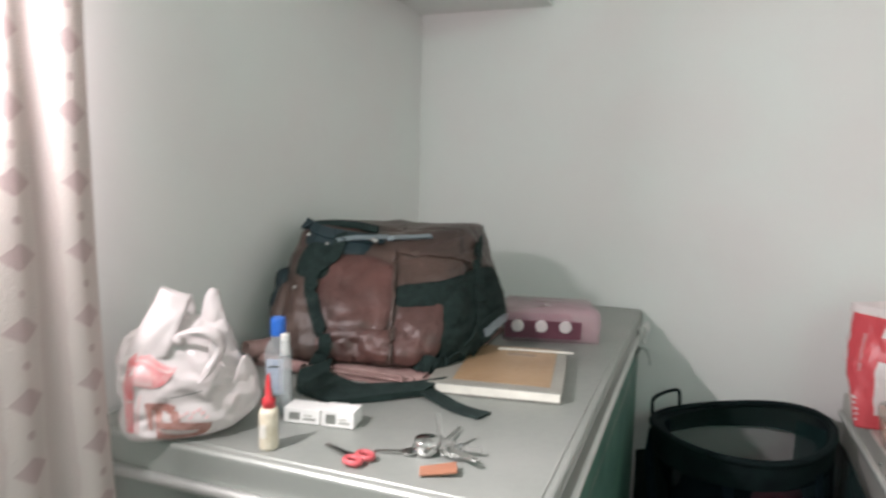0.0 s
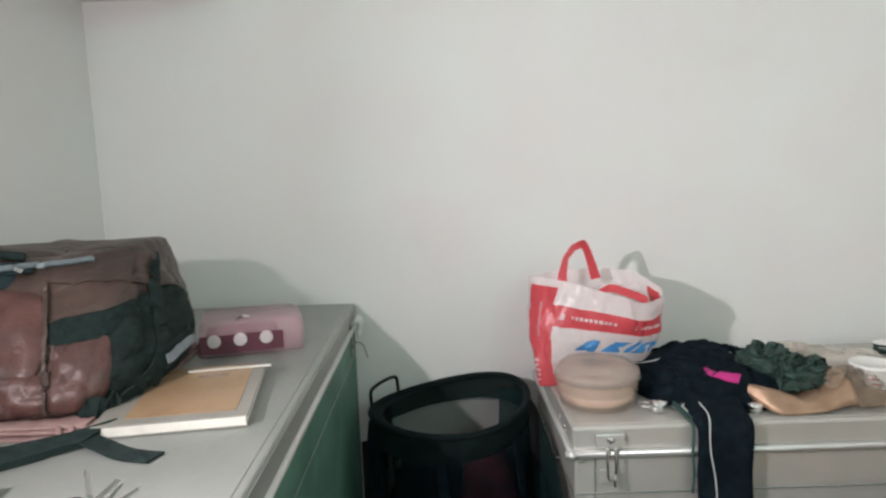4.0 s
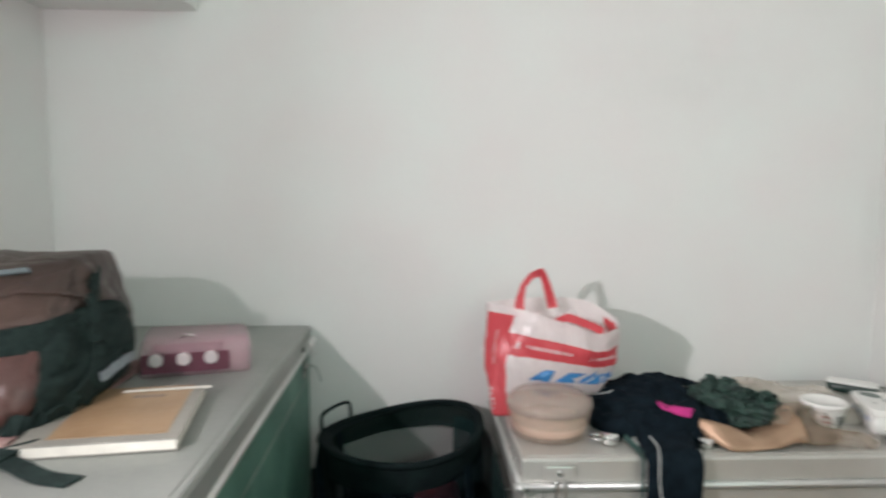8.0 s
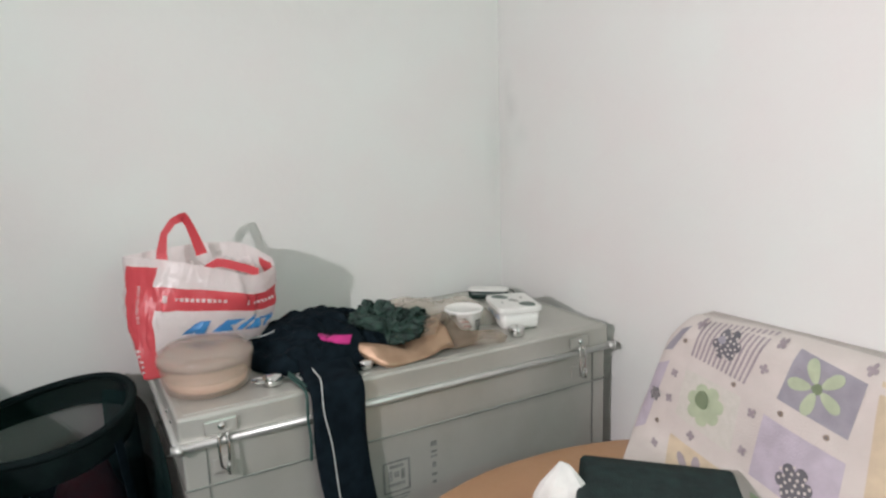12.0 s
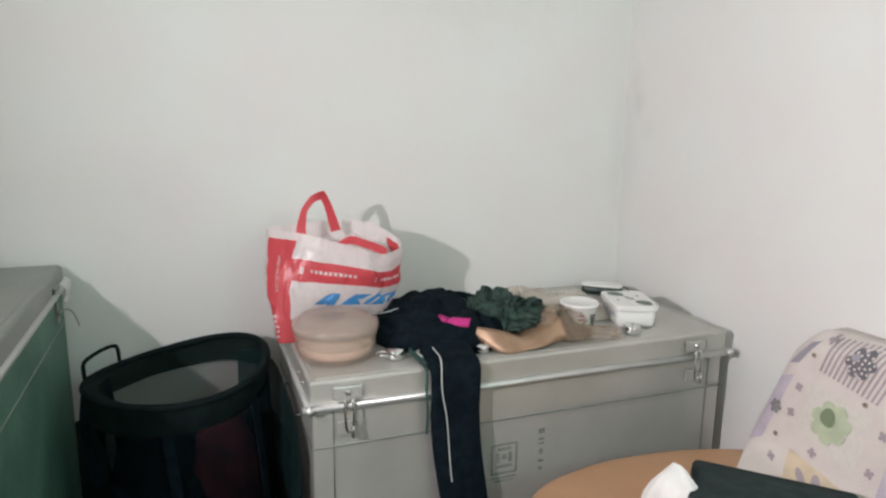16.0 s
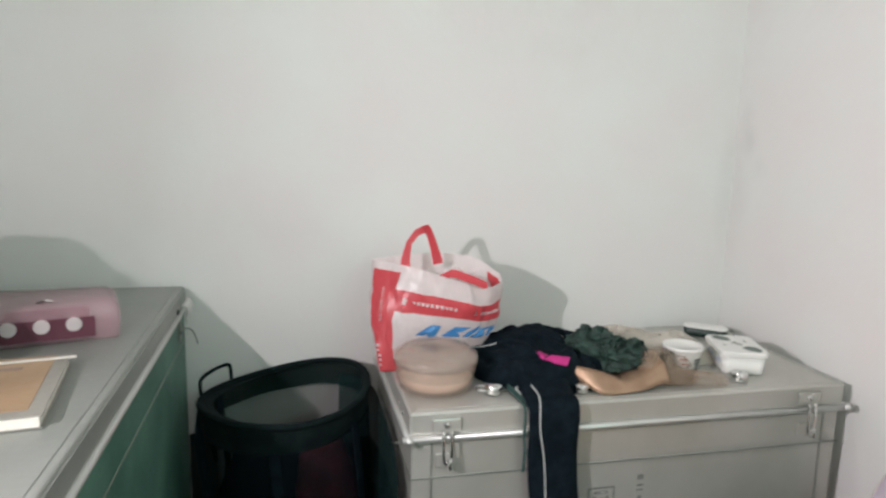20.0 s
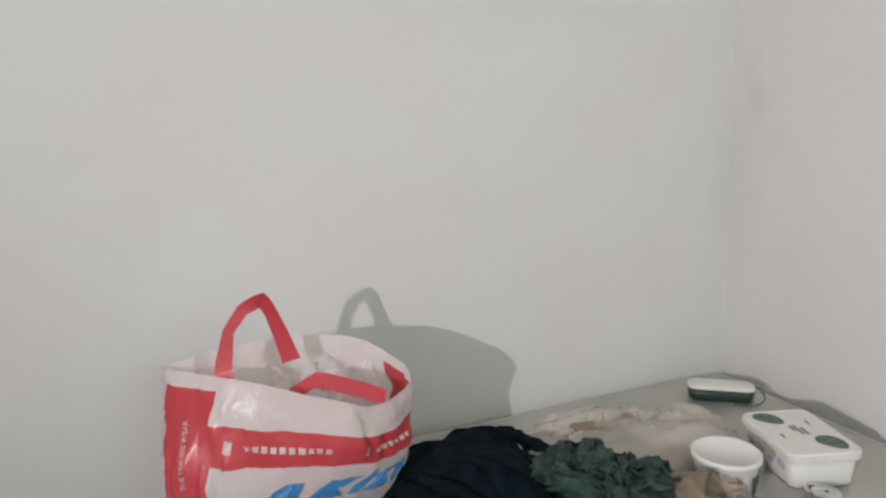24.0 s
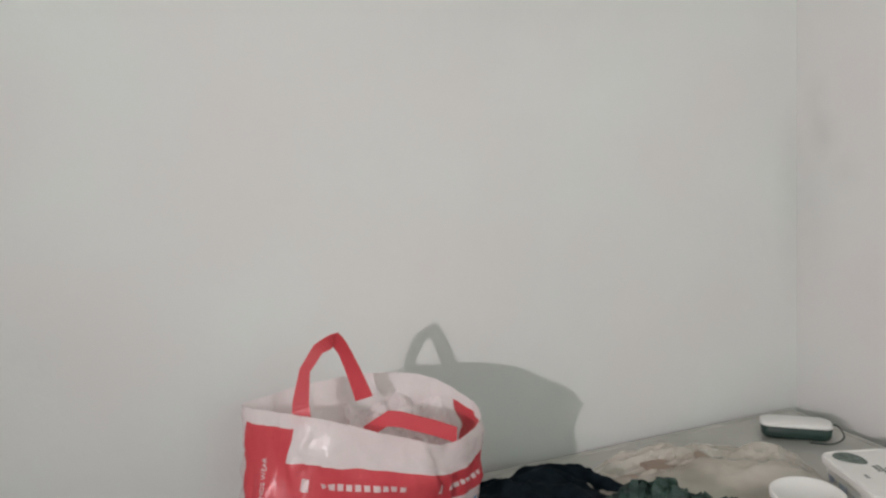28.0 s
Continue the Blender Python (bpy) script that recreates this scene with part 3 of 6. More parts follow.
# ---- shopping bag on the corner trunk ----
RIM = [(-1.157, -0.214, 0.887), (-1.125, -0.25, 0.885), (-1.08, -0.287, 0.882), (-1.02, -0.318, 0.868), (-0.955, -0.35, 0.852), (-0.9, -0.347, 0.833), (-0.839, -0.312, 0.844),
       (-0.851, -0.262, 0.87), (-0.9, -0.228, 0.893), (-0.965, -0.188, 0.896), (-1.05, -0.18, 0.893), (-1.115, -0.192, 0.889)]
FOOT = [(-1.148, -0.30, 0), (-1.142, -0.319, 0), (-1.10, -0.318, 0), (-1.03, -0.306, 0), (-0.96, -0.296, 0), (-0.9, -0.285, 0), (-0.872, -0.262, 0),
        (-0.876, -0.2, 0), (-0.915, -0.178, 0), (-0.98, -0.19, 0), (-1.06, -0.205, 0), (-1.125, -0.225, 0)]
NS, FRONT = 144, 72     # samples round the bag; the first half is the printed front
VROWS = [0, 0.02, 0.06, 0.12, 0.18, 0.24, 0.3, 0.36, 0.42, 0.48, 0.53, 0.575, 0.63, 0.68, 0.73, 0.775, 0.82, 0.87, 0.93, 1.0]
_rim, _foot = spline(RIM, NS, True), spline(FOOT, NS, True)


def bag_point(i, v):
    a, b = _foot[int(i) % NS].lerp(_foot[(int(i) + 1) % NS], i - int(i)), _rim[int(i) % NS].lerp(_rim[(int(i) + 1) % NS], i - int(i))
    e = v ** 1.15
    p = Vector((a.x + (b.x - a.x) * e, a.y + (b.y - a.y) * e, BT + 0.002 + (b.z - BT - 0.002) * v))
    mid = Vector((-1.005, -0.262, p.z))
    out = (p - mid).normalized()
    swell = 0.022 * math.sin(math.pi * min(v * 1.05, 1)) * (0.4 + 0.6 * v)
    crease = noise.noise(Vector((i * 0.11, v * 5, 3.1))) * 0.009 + (abs(noise.noise(Vector((i * 0.2 + v * 3, v * 6, 8.1)))) - 0.25) * 0.013 + (abs(noise.noise(Vector((i * 0.45 - v * 4, v * 9, 2)))) - 0.25) * 0.006
    return p + out * (swell + crease * min(v * 4, 1) * (0.5 if v > 0.97 else 1))


def bag_decal(points, lift=0.0016, cuts=6):
    """A printed quad that lies on the bag: four (i, v) corners."""
    bm = bmesh.new()
    (a, b, c, d) = [Vector((*p, 0)) for p in points]
    grid = []
    for y in range(cuts + 1):
        row = []
        for x in range(cuts + 1):
            q = a.lerp(b, x / cuts).lerp(d.lerp(c, x / cuts), y / cuts)
            p = bag_point(q.x, q.y)
            nrm = (bag_point(q.x + 0.5, q.y) - p).cross(bag_point(q.x, q.y + 0.01) - p).normalized()
            row.append(p + nrm * lift)
        grid.append(row)
    loft(bm, grid, closed=False)
    return bm


bag = thing("shopping_bag", "white plastic shopping bag with red bands and blue print", "bag")
bm = bmesh.new()
rows = loft(bm, [[bag_point(i, v) for i in range(NS)] for v in VROWS], cap=(True, False))
bm.faces.ensure_lookup_table()
n = 0
for j in range(len(VROWS) - 1):
    for i in range(NS):
        f = bm.faces[n]
        n += 1
        strip = 3 <= i < 21 or FRONT + 3 <= i < FRONT + 14
        band = VROWS[j] >= 0.575 and VROWS[j + 1] <= 0.776 and 20 < i < FRONT + 4
        f.material_index = 1 if strip and VROWS[j + 1] <= 0.99 else 1 if band else 1 if VROWS[j + 1] < 0.13 and 3 <= i < 28 else 0
body = part("bag_body", bm, [BAG_WHITE, BAG_RED], bag, "white film with red printed bands", smooth=True)
# upright handle and the one that has fallen in
bends = [((-1.083, -0.277, 0.866), 0.0135), ((-1.081, -0.27, 0.896), 0.011), ((-1.071, -0.26, 0.936), 0.0072), ((-1.05, -0.253, 0.961), 0.0082), ((-1.024, -0.25, 0.972), 0.0105), ((-1.013, -0.249, 0.95), 0.0092), ((-1.003, -0.248, 0.92), 0.0105), ((-0.988, -0.246, 0.868), 0.0135)]
hand, side = [], []
for (a, wa), (b, wb) in zip(bends, bends[1:]):
    for k in range(5):
        hand.append(Vector(a).lerp(Vector(b), k / 5))
        side.append(wa + (wb - wa) * k / 5)
for i, p in enumerate(hand):
    d = (hand[min(i + 2, len(hand) - 1)] - hand[max(i - 2, 0)]).normalized()
    side[i] = d.cross(Vector((0.3, 1, 0.25 + 0.3 * math.sin(i * 0.35)))).normalized() * side[i]
part("handle", ribbon(hand, side, 0.0016), BAG_RED, bag, "red film handle", smooth=False)
bends = [(-1.005, -0.296, 0.846), (-0.97, -0.3, 0.864), (-0.955, -0.305, 0.862), (-0.91, -0.318, 0.846), (-0.874, -0.328, 0.83)]
fold = [Vector(a).lerp(Vector(b), k / 5) for a, b in zip(bends, bends[1:]) for k in range(5)]
part("handle", ribbon(fold, [Vector((0.003, 0.006, 0.0085))] * len(fold), 0.0016), BAG_RED, bag, "red film handle fallen inward")
# contents that close the view into the bag
part("inner_film", wobble(lathe([(0.05, 0), (0.05, 0.1), (0.05, 0.16), (0.03, 0.19), (0.004, 0.195)], 26, (-0.99, -0.25, BT + 0.01)), 0.012, 14, 2), BAG_WHITE, bag, "crumpled white film inside", smooth=True)
for k, (c, z) in enumerate((((-0.935, -0.275), 0.815), ((-0.955, -0.25), 0.825))):
    bm = bmesh.new()
    rows = []
    for a in range(17):
        row = []
        for b in range(17):
            u, w = a / 8 - 1, b / 8 - 1
            q = Vector((c[0] + u * 0.06, c[1] + w * 0.05, 0))
            q.z = z + 0.045 * abs(noise.noise(Vector((u * 1.5 + k * 5, w * 1.8 + u, 1)))) + 0.008 * abs(noise.noise(Vector((u * 4, w * 4, k)))) + 0.016 * w
            row.append(q)
        rows.append(row)
    loft(bm, rows, closed=False)
    part("inner_film", bm, BAG_WHITE, bag, "crumpled white film inside", smooth=False)
# plain white bars and badges on the band
for i0, i1 in ((25, 27), (53, 55)):
    part("badge", bag_decal([(i0, 0.645), (i1, 0.645), (i1, 0.705), (i0, 0.705)]), BAG_WHITE, bag)
for start, count in ((29.6, 10), (57.0, 7)):
    for k in range(count):
        i0 = start + 1.68 * k
        part("print_bar", bag_decal([(i0, 0.66), (i0 + 1.15, 0.66), (i0 + 1.15, 0.694), (i0, 0.694)], cuts=2), BAG_WHITE, bag)
# plain slanted blue strokes
for i0, w, v0, v1, lean in ((31, 3.6, 0.355, 0.475, 6), (35.5, 3.2, 0.355, 0.475, 2), (33.8, 3.6, 0.385, 0.408, 1), (41, 3.4, 0.355, 0.48, 5), (44.5, 3.6, 0.42, 0.485, 5), (44.5, 3.6, 0.355, 0.42, -1), (49.5, 2.4, 0.36, 0.53, 7), (53, 3.2, 0.36, 0.48, 5.5), (56.5, 3.0, 0.36, 0.48, 1.5), (61.5, 3.0, 0.365, 0.46, 4), (60, 8.0, 0.455, 0.485, 1)):
    part("blue_stroke", bag_decal([(i0, v0), (i0 + w, v0), (i0 + w + lean, v1), (i0 + lean, v1)], cuts=3), BAG_BLUE, bag)
# upright wording on the red strip
p0, p1 = bag_point(12.5, 0.3), bag_point(12.5, 0.78)
up = (p1 - p0).normalized()
nrm = (bag_point(13.5, 0.6) - bag_point(10.5, 0.6)).cross(up).normalized()
m = Matrix((up, nrm.cross(up) * 1.0, nrm)).transposed().to_4x4()
m.translation = bag_point(14.5, 0.47) + nrm * 0.004
words = letters("wording", "THE TRENDS WEAR", 0.0098, Matrix(), BAG_WHITE, bag, "white upright wording")
skin = tree_of([body])
for v in words.data.vertices:
    p = m @ v.co
    hit = skin.ray_cast(p + nrm * 0.06, -nrm, 0.12)[0]
    v.co = (hit if hit is not None else p) + nrm * (0.0012 + v.co.z)
for k in range(5):
    part("script_stroke", bag_decal([(6 + k % 2, 0.05 + k * 0.045), (11 + k % 3, 0.06 + k * 0.045), (10 + k % 2, 0.085 + k * 0.045), (7, 0.07 + k * 0.045)], cuts=2), BAG_WHITE, bag)


# ---- lidded plastic bowl ----
bowl = thing("plastic_bowl", "peach plastic bowl with a clear press-on lid, set on the trunk", "bowl", pose(-1.033, -0.427, BT + 0.001) @ Matrix.Diagonal((0.975, 0.975, 1.07, 1)))
part("bowl_body", lathe([(0.08, 0), (0.087, 0.003), (0.093, 0.02), (0.0965, 0.045), (0.098, 0.068), (0.094, 0.068), (0.09, 0.045), (0.083, 0.02), (0.05, 0.008)], 56), PEACH, bowl, smooth=True)
part("lid", lathe([(0.101, 0.058), (0.102, 0.066), (0.101, 0.076), (0.092, 0.081), (0.086, 0.08), (0.082, 0.089), (0.06, 0.091), (0.002, 0.091), (0.002, 0.088), (0.08, 0.086), (0.09, 0.074), (0.098, 0.072), (0.099, 0.058)], 56), CLEAR_PEACH, bowl, "frosted clear lid", smooth=True)
part("food", lathe([(0.001, 0.043), (0.05, 0.041), (0.08, 0.034), (0.0865, 0.026), (0.083, 0.014), (0.078, 0.009), (0.04, 0.008)], 40), FOOD, bowl, smooth=True)


# ---- dark track suit thrown over the trunk ----
clothes = thing("track_pants", "black track pants with white piping and pink flash, leg hanging", "clothes")


def heap(x, y):
    """Height of the heaped cloth over the lid."""
    a, b = (x + 0.75) / 0.185, (y + 0.315) / 0.205
    d = abs(a) ** 2.4 + abs(b) ** 2.2
    base = 0.068 * max(0, 1 - d) ** 0.42 if d < 1 else 0
    b2 = ((x + 0.7) / 0.08) ** 2 + ((y + 0.25) / 0.09) ** 2
    base += 0.01 * math.exp(-b2)
    fold = noise.noise(Vector((x * 16, y * 9, 2.2))) * 0.022 + abs(noise.noise(Vector((x * 26 + y * 14, y * 12, 5)))) * 0.03 + abs(noise.noise(Vector((x * 40 - y * 30, y * 30, 9)))) * 0.008 - 0.008
    return max(base + fold * min(base / 0.03, 1), 0.001)


bm = bmesh.new()
GX, GY = 84, 84
rows = []
for j in range(GY + 1):
    row = []
    for i in range(GX + 1):
        a, b = i / GX * 2 - 1, j / GY * 2 - 1
        # square to disc, with a ragged edge
        u, w = a * math.sqrt(1 - b * b / 2), b * math.sqrt(1 - a * a / 2)
        ang = math.atan2(w, u)
        rim = 1 + 0.09 * noise.noise(Vector((math.cos(ang) * 2.2, math.sin(ang) * 2.2, 7)))
        x, y = -0.75 + u * 0.19 * rim, -0.315 + w * 0.21 * rim
        row.append((x, y, BT + 0.002 + heap(x, y)))
    rows.append(row)
loft(bm, rows, closed=False)
for v in bm.verts:
    if v.is_boundary:
        v.co.z = BT + 0.0015
part("heaped_cloth", bm, BLACK_CLOTH, clothes, smooth=True)
# hanging leg: over the lid edge and down the front
path = [(-0.78, -0.40, BT + 0.05), (-0.788, -0.47, BT + 0.028), (-0.795, -0.54, BT + 0.012), (-0.799, -0.585, BT + 0.008), (-0.802, -0.602, BT - 0.01), (-0.805, -0.606, BT - 0.06), (-0.801, -0.604, 0.5), (-0.79, -0.603, 0.4), (-0.777, -0.603, 0.3), (-0.765, -0.604, 0.2)]
pts = spline(path, 40)
bm = bmesh.new()
rings, seam = [], []
for i, p in enumerate(pts):
    f = i / 39
    w = 0.062 - 0.006 * f
    t = 0.011 + 0.003 * math.sin(f * 9)
    d = (pts[min(i + 1, 39)] - pts[max(i - 1, 0)]).normalized()
    s = Vector((1, 0.02, 0))
    nrm = s.cross(d).normalized()
    if nrm.y > 0 or (abs(nrm.y) < 0.3 and nrm.z < 0):
        nrm = -nrm
    ring = []
    for q in range(24):
        a = q * math.tau / 24
        r = 1 + 0.05 * math.sin(3 * a + f * 14)
        ring.append(p + s * math.copysign(abs(math.cos(a)) ** 0.5, math.cos(a)) * w * r + nrm * (math.copysign(abs(math.sin(a)) ** 0.7, math.sin(a)) * t * r + 0.004 * noise.noise(Vector((q * 0.5, f * 9, 1)))))
    rings.append(ring)
    if 8 <= i < 33:
        seam.append(p - s * (0.046 - 0.024 * f + 0.004 * math.sin(f * 17)) + nrm * (t + 0.0035))
loft(bm, rings)
leg = part("hanging_leg", bm, BLACK_CLOTH, clothes, smooth=True)
part("piping", tube(seam, 0.0015, 6), WHITE_CLOTH, clothes, "white piping along the leg")
part("piping", tube(spline([(-0.925, -0.33, BT + 0.058), (-0.89, -0.36, BT + 0.07), (-0.865, -0.365, BT + 0.078)], 12), 0.0012, 6), WHITE_CLOTH, clothes, "white piping")
part("sleeve", wobble(lathe([(0.004, -0.06), (0.03, -0.055), (0.036, 0), (0.033, 0.05), (0.026, 0.075), (0.004, 0.08)], 20), 0.012, 30, 4), BLACK_CLOTH, clothes, smooth=True).matrix_basis = pose(-0.755, -0.475, BT + 0.034, 0, 72, 25)
flash = spline([(-0.786, -0.45, 0.703), (-0.772, -0.45, 0.69), (-0.748, -0.45, 0.673), (-0.712, -0.45, 0.664)], 24)
wide = [0.006, 0.012, 0.0125, 0.0105, 0.012, 0.0125]
bm = draped(tree_of(clothes.children), [[p + Vector((0.35, 0, 1)).normalized() * wide[min(i // 4, 5)] * k for i, p in enumerate(flash)] for k in (-1, -0.5, 0, 0.5, 1)], (0.25, 0.85, -0.45), 0.003)
part("pink_flash", bm, PINK_CLOTH, clothes, "bright pink trim", smooth=True).modifiers.new("thick", "SOLIDIFY").thickness = 0.0015
part("drawstring", tube(spline([(-0.875, -0.49, BT + 0.01), (-0.868, -0.55, BT + 0.006), (-0.868, -0.594, BT + 0.0), (-0.87, -0.6, BT - 0.05), (-0.866, -0.598, BT - 0.1), (-0.868, -0.597, BT - 0.145)], 24), 0.0032, 6), GREEN_CLOTH, clothes, "dark green drawstring")
part("drawstring", tube(spline([(-0.87, -0.48, BT + 0.012), (-0.86, -0.55, BT + 0.007), (-0.857, -0.594, BT + 0.001), (-0.856, -0.6, BT - 0.06), (-0.858, -0.598, BT - 0.11)], 20), 0.0032, 6), GREEN_CLOTH, clothes, "dark green drawstring")


# ---- padlocks ----
def padlock(label, m, size=1.0):
    t = thing("padlock", label, "padlock", m, group="padlocks on the trunk")
    s = size
    part("lock_body", lathe([(0.001, 0), (0.019 * s, 0.001), (0.021 * s, 0.004), (0.021 * s, 0.02 * s), (0.019 * s, 0.023 * s), (0.001, 0.0235 * s)], 28), CHROME, t, smooth=True)
    part("shackle", tube(spline([(-0.012 * s, 0.012 * s, 0.011), (-0.013 * s, 0.032 * s, 0.011), (0, 0.042 * s, 0.011), (0.013 * s, 0.032 * s, 0.011), (0.012 * s, 0.012 * s, 0.011)], 20), 0.0034 * s, 8), CHROME, t, smooth=True)
    part("keyhole", lathe([(0.003, 0), (0.003, 0.0006)], 10, (0, 0, 0.0235 * s)), STENCIL, t)
    return t


padlock("small round steel padlock beside the bowl, shackle open", pose(-0.912, -0.5, BT + 0.001, 0, 0, 70))
padlock("small round steel padlock by the gold pouch", pose(-0.705, -0.522, BT + 0.001, 0, 0, -60), 0.85)
padlock("small round steel padlock in front of the tub", pose(-0.28, -0.518, BT + 0.001, 0, 0, -20), 1.0)
for k in range(3):
    key = thing("key", "small steel key lying on the trunk beside a padlock", "key", pose(-0.885 + 0.012 * k, -0.475 - 0.012 * k, BT + 0.003 + 0.004 * k, 12, 8, -30 - 25 * k), group="keys by the padlock")
    part("bow", lathe([(0.0045, 0), (0.009, 0), (0.009, 0.002), (0.0045, 0.002), (0.0045, 0)], 18, cap=(False, False)), CHROME, key)
    part("blade", block(0.008, 0.034, -0.0022, 0.0022, 0.0002, 0.0018, 0.0004), CHROME, key)


# ---- crumpled green scarf and gold pouch ----
def crumple(center, size, turn, seed, amount=0.35, rings=30, seg=44, fine=0.0):
    """A closed crumpled lump with sharp folds, flattened below."""
    bm = bmesh.new()
    rows = []
    for j in range(1, rings):
        th = math.pi * j / rings
        row = []
        for i in range(seg):
            ph = math.tau * i / seg
            d = Vector((math.sin(th) * math.cos(ph), math.sin(th) * math.sin(ph), math.cos(th)))
            q = d * 1.7 + Vector((seed, seed * 2, -seed))
            r = 1 + amount * (noise.noise(q) + 0.8 * abs(noise.noise(q * 2.3)) + 0.45 * abs(noise.noise(q * 5.1)) + fine * abs(noise.noise(q * 9.7)) + fine * 0.7 * abs(noise.noise(q * 17)) - 0.35)
            p = Vector((d.x * size[0], d.y * size[1], d.z * size[2])) * r
            p.z = max(p.z, -size[2] * 0.72)
            row.append(p)
        rows.append(row)
    loft(bm, rows)
    bmesh.ops.transform(bm, matrix=pose(*center, 0, 0, turn), verts=bm.verts)
    return bm


scarf = thing("scarf", "crumpled dark green gauze scarf heaped on the gold pouch", "scarf")
part("gauze", crumple((-0.59, -0.425, BT + 0.052), (0.095, 0.05, 0.042), -38, 4.2, 0.5, 56, 84, 0.15), GREEN_GAUZE, scarf, smooth=True)
part("gauze", crumple((-0.628, -0.375, BT + 0.07), (0.045, 0.035, 0.036), 10, 9.4, 0.48, 44, 64, 0.15), GREEN_GAUZE, scarf, smooth=True)
part("gauze", crumple((-0.535, -0.44, BT + 0.045), (0.05, 0.045, 0.036), 35, 1.4, 0.5, 44, 64, 0.15), GREEN_GAUZE, scarf, smooth=True)

rng = random.Random(11)
lump = tree_of(scarf.children)
for k in range(22):
    a, c = rng.uniform(0, math.pi), Vector((-0.585 + rng.uniform(-0.06, 0.06), -0.42 + rng.uniform(-0.035, 0.04), 0))
    d = Vector((math.cos(a), math.sin(a), 0)) * rng.uniform(0.018, 0.04)
    bend = Vector((-d.y, d.x, 0)) * rng.uniform(-0.8, 0.8)
    line = []
    for q in range(13):
        f = q / 6 - 1
        p = c + d * f + bend * (1 - f * f)
        hit = lump.ray_cast(p + Vector((0, 0, 2)), Vector((0, 0, -1)), 3)[0]
        z = hit.z if hit is not None and hit.z > BT else BT + 0.012
        line.append(Vector((p.x, p.y, z + 0.002 + 0.007 * (1 - f * f))))
    side = d.normalized().cross(Vector((0, 0, 1))) * rng.uniform(0.004, 0.009)
    part("gauze_fold", wobble(ribbon(line, [side + Vector((0, 0, 0.005 * math.sin(q * 0.7 + k))) for q in range(13)], 0.0012), 0.003, 60, k), GREEN_GAUZE, scarf)

pouch = thing("gold_pouch", "shiny gold plastic pouch lying open and creased on the trunk", "pouch")
outline = [(-0.715, -0.485, 0.034), (-0.69, -0.52, 0.012), (-0.655, -0.553, 0.003), (-0.6, -0.556, 0.004), (-0.545, -0.548, 0.008), (-0.5, -0.535, 0.012), (-0.44, -0.54, 0.008), (-0.385, -0.52, 0.01)]
ridge = [(-0.715, -0.475, 0.05), (-0.68, -0.505, 0.05), (-0.64, -0.515, 0.042), (-0.595, -0.52, 0.024), (-0.55, -0.51, 0.032), (-0.5, -0.505, 0.058), (-0.455, -0.505, 0.05), (-0.4, -0.5, 0.026)]
back = [(-0.69, -0.45, 0.02), (-0.66, -0.455, 0.02), (-0.62, -0.46, 0.02), (-0.58, -0.46, 0.02), (-0.545, -0.47, 0.05), (-0.5, -0.47, 0.075), (-0.46, -0.47, 0.05), (-0.42, -0.48, 0.02)]
bm = bmesh.new()
lift = Vector((0, 0, BT))
lines = [[p + lift for p in spline(q, 44)] for q in (outline, [tuple((Vector(a) * 0.5 + Vector(b) * 0.5) + Vector((0, -0.001, 0.003))) for a, b in zip(outline, ridge)], ridge, [tuple((Vector(a) * 0.5 + Vector(b) * 0.5) - Vector((0, 0, 0.006))) for a, b in zip(ridge, back)], back)]
lines = [lines[0], [a.lerp(b, 0.5) for a, b in zip(lines[0], lines[1])], lines[1], [a.lerp(b, 0.5) for a, b in zip(lines[1], lines[2])], *lines[2:]]
loft(bm, [l[:34] for l in lines], closed=False)
wobble(bm, 0.0022, 16, 3)
for v in bm.verts:
    v.co.z = max(v.co.z, BT + 0.0015)
body = part("pouch_body", bm, GOLD, pouch, smooth=True)
body.modifiers.new("thick", "SOLIDIFY").thickness = 0.0012
bm = bmesh.new()
loft(bm, [l[33:] for l in lines], closed=False)
wobble(bm, 0.004, 20, 3)
for v in bm.verts:
    v.co.z = max(v.co.z, BT + 0.0015)
part("clear_end", bm, FILM_BROWN, pouch, "clear brownish film end", smooth=True)
part("pouch_flap", wobble(ribbon(spline([(-0.545, -0.5, BT + 0.04), (-0.52, -0.49, BT + 0.075), (-0.495, -0.47, BT + 0.082), (-0.465, -0.455, BT + 0.055), (-0.45, -0.46, BT + 0.02)], 20), [Vector((0.02, -0.022, 0.006))] * 20, 0.0016), 0.006, 26, 6), FILM_BROWN, pouch, "creased clear flap")
wrap = thing("plastic_wrapper", "clear brown plastic wrapper lying creased beside the cup", "wrapper")
for k, (c, s, tn) in enumerate((((-0.455, -0.5, BT + 0.014), (0.07, 0.04, 0.016), 10), ((-0.39, -0.515, BT + 0.012), (0.065, 0.03, 0.022), -15), ((-0.43, -0.465, BT + 0.03), (0.045, 0.04, 0.03), 30))):
    part("film", crumple(c, s, tn, 11.0 + k, 0.5, 16, 24), FILM_BROWN, wrap)

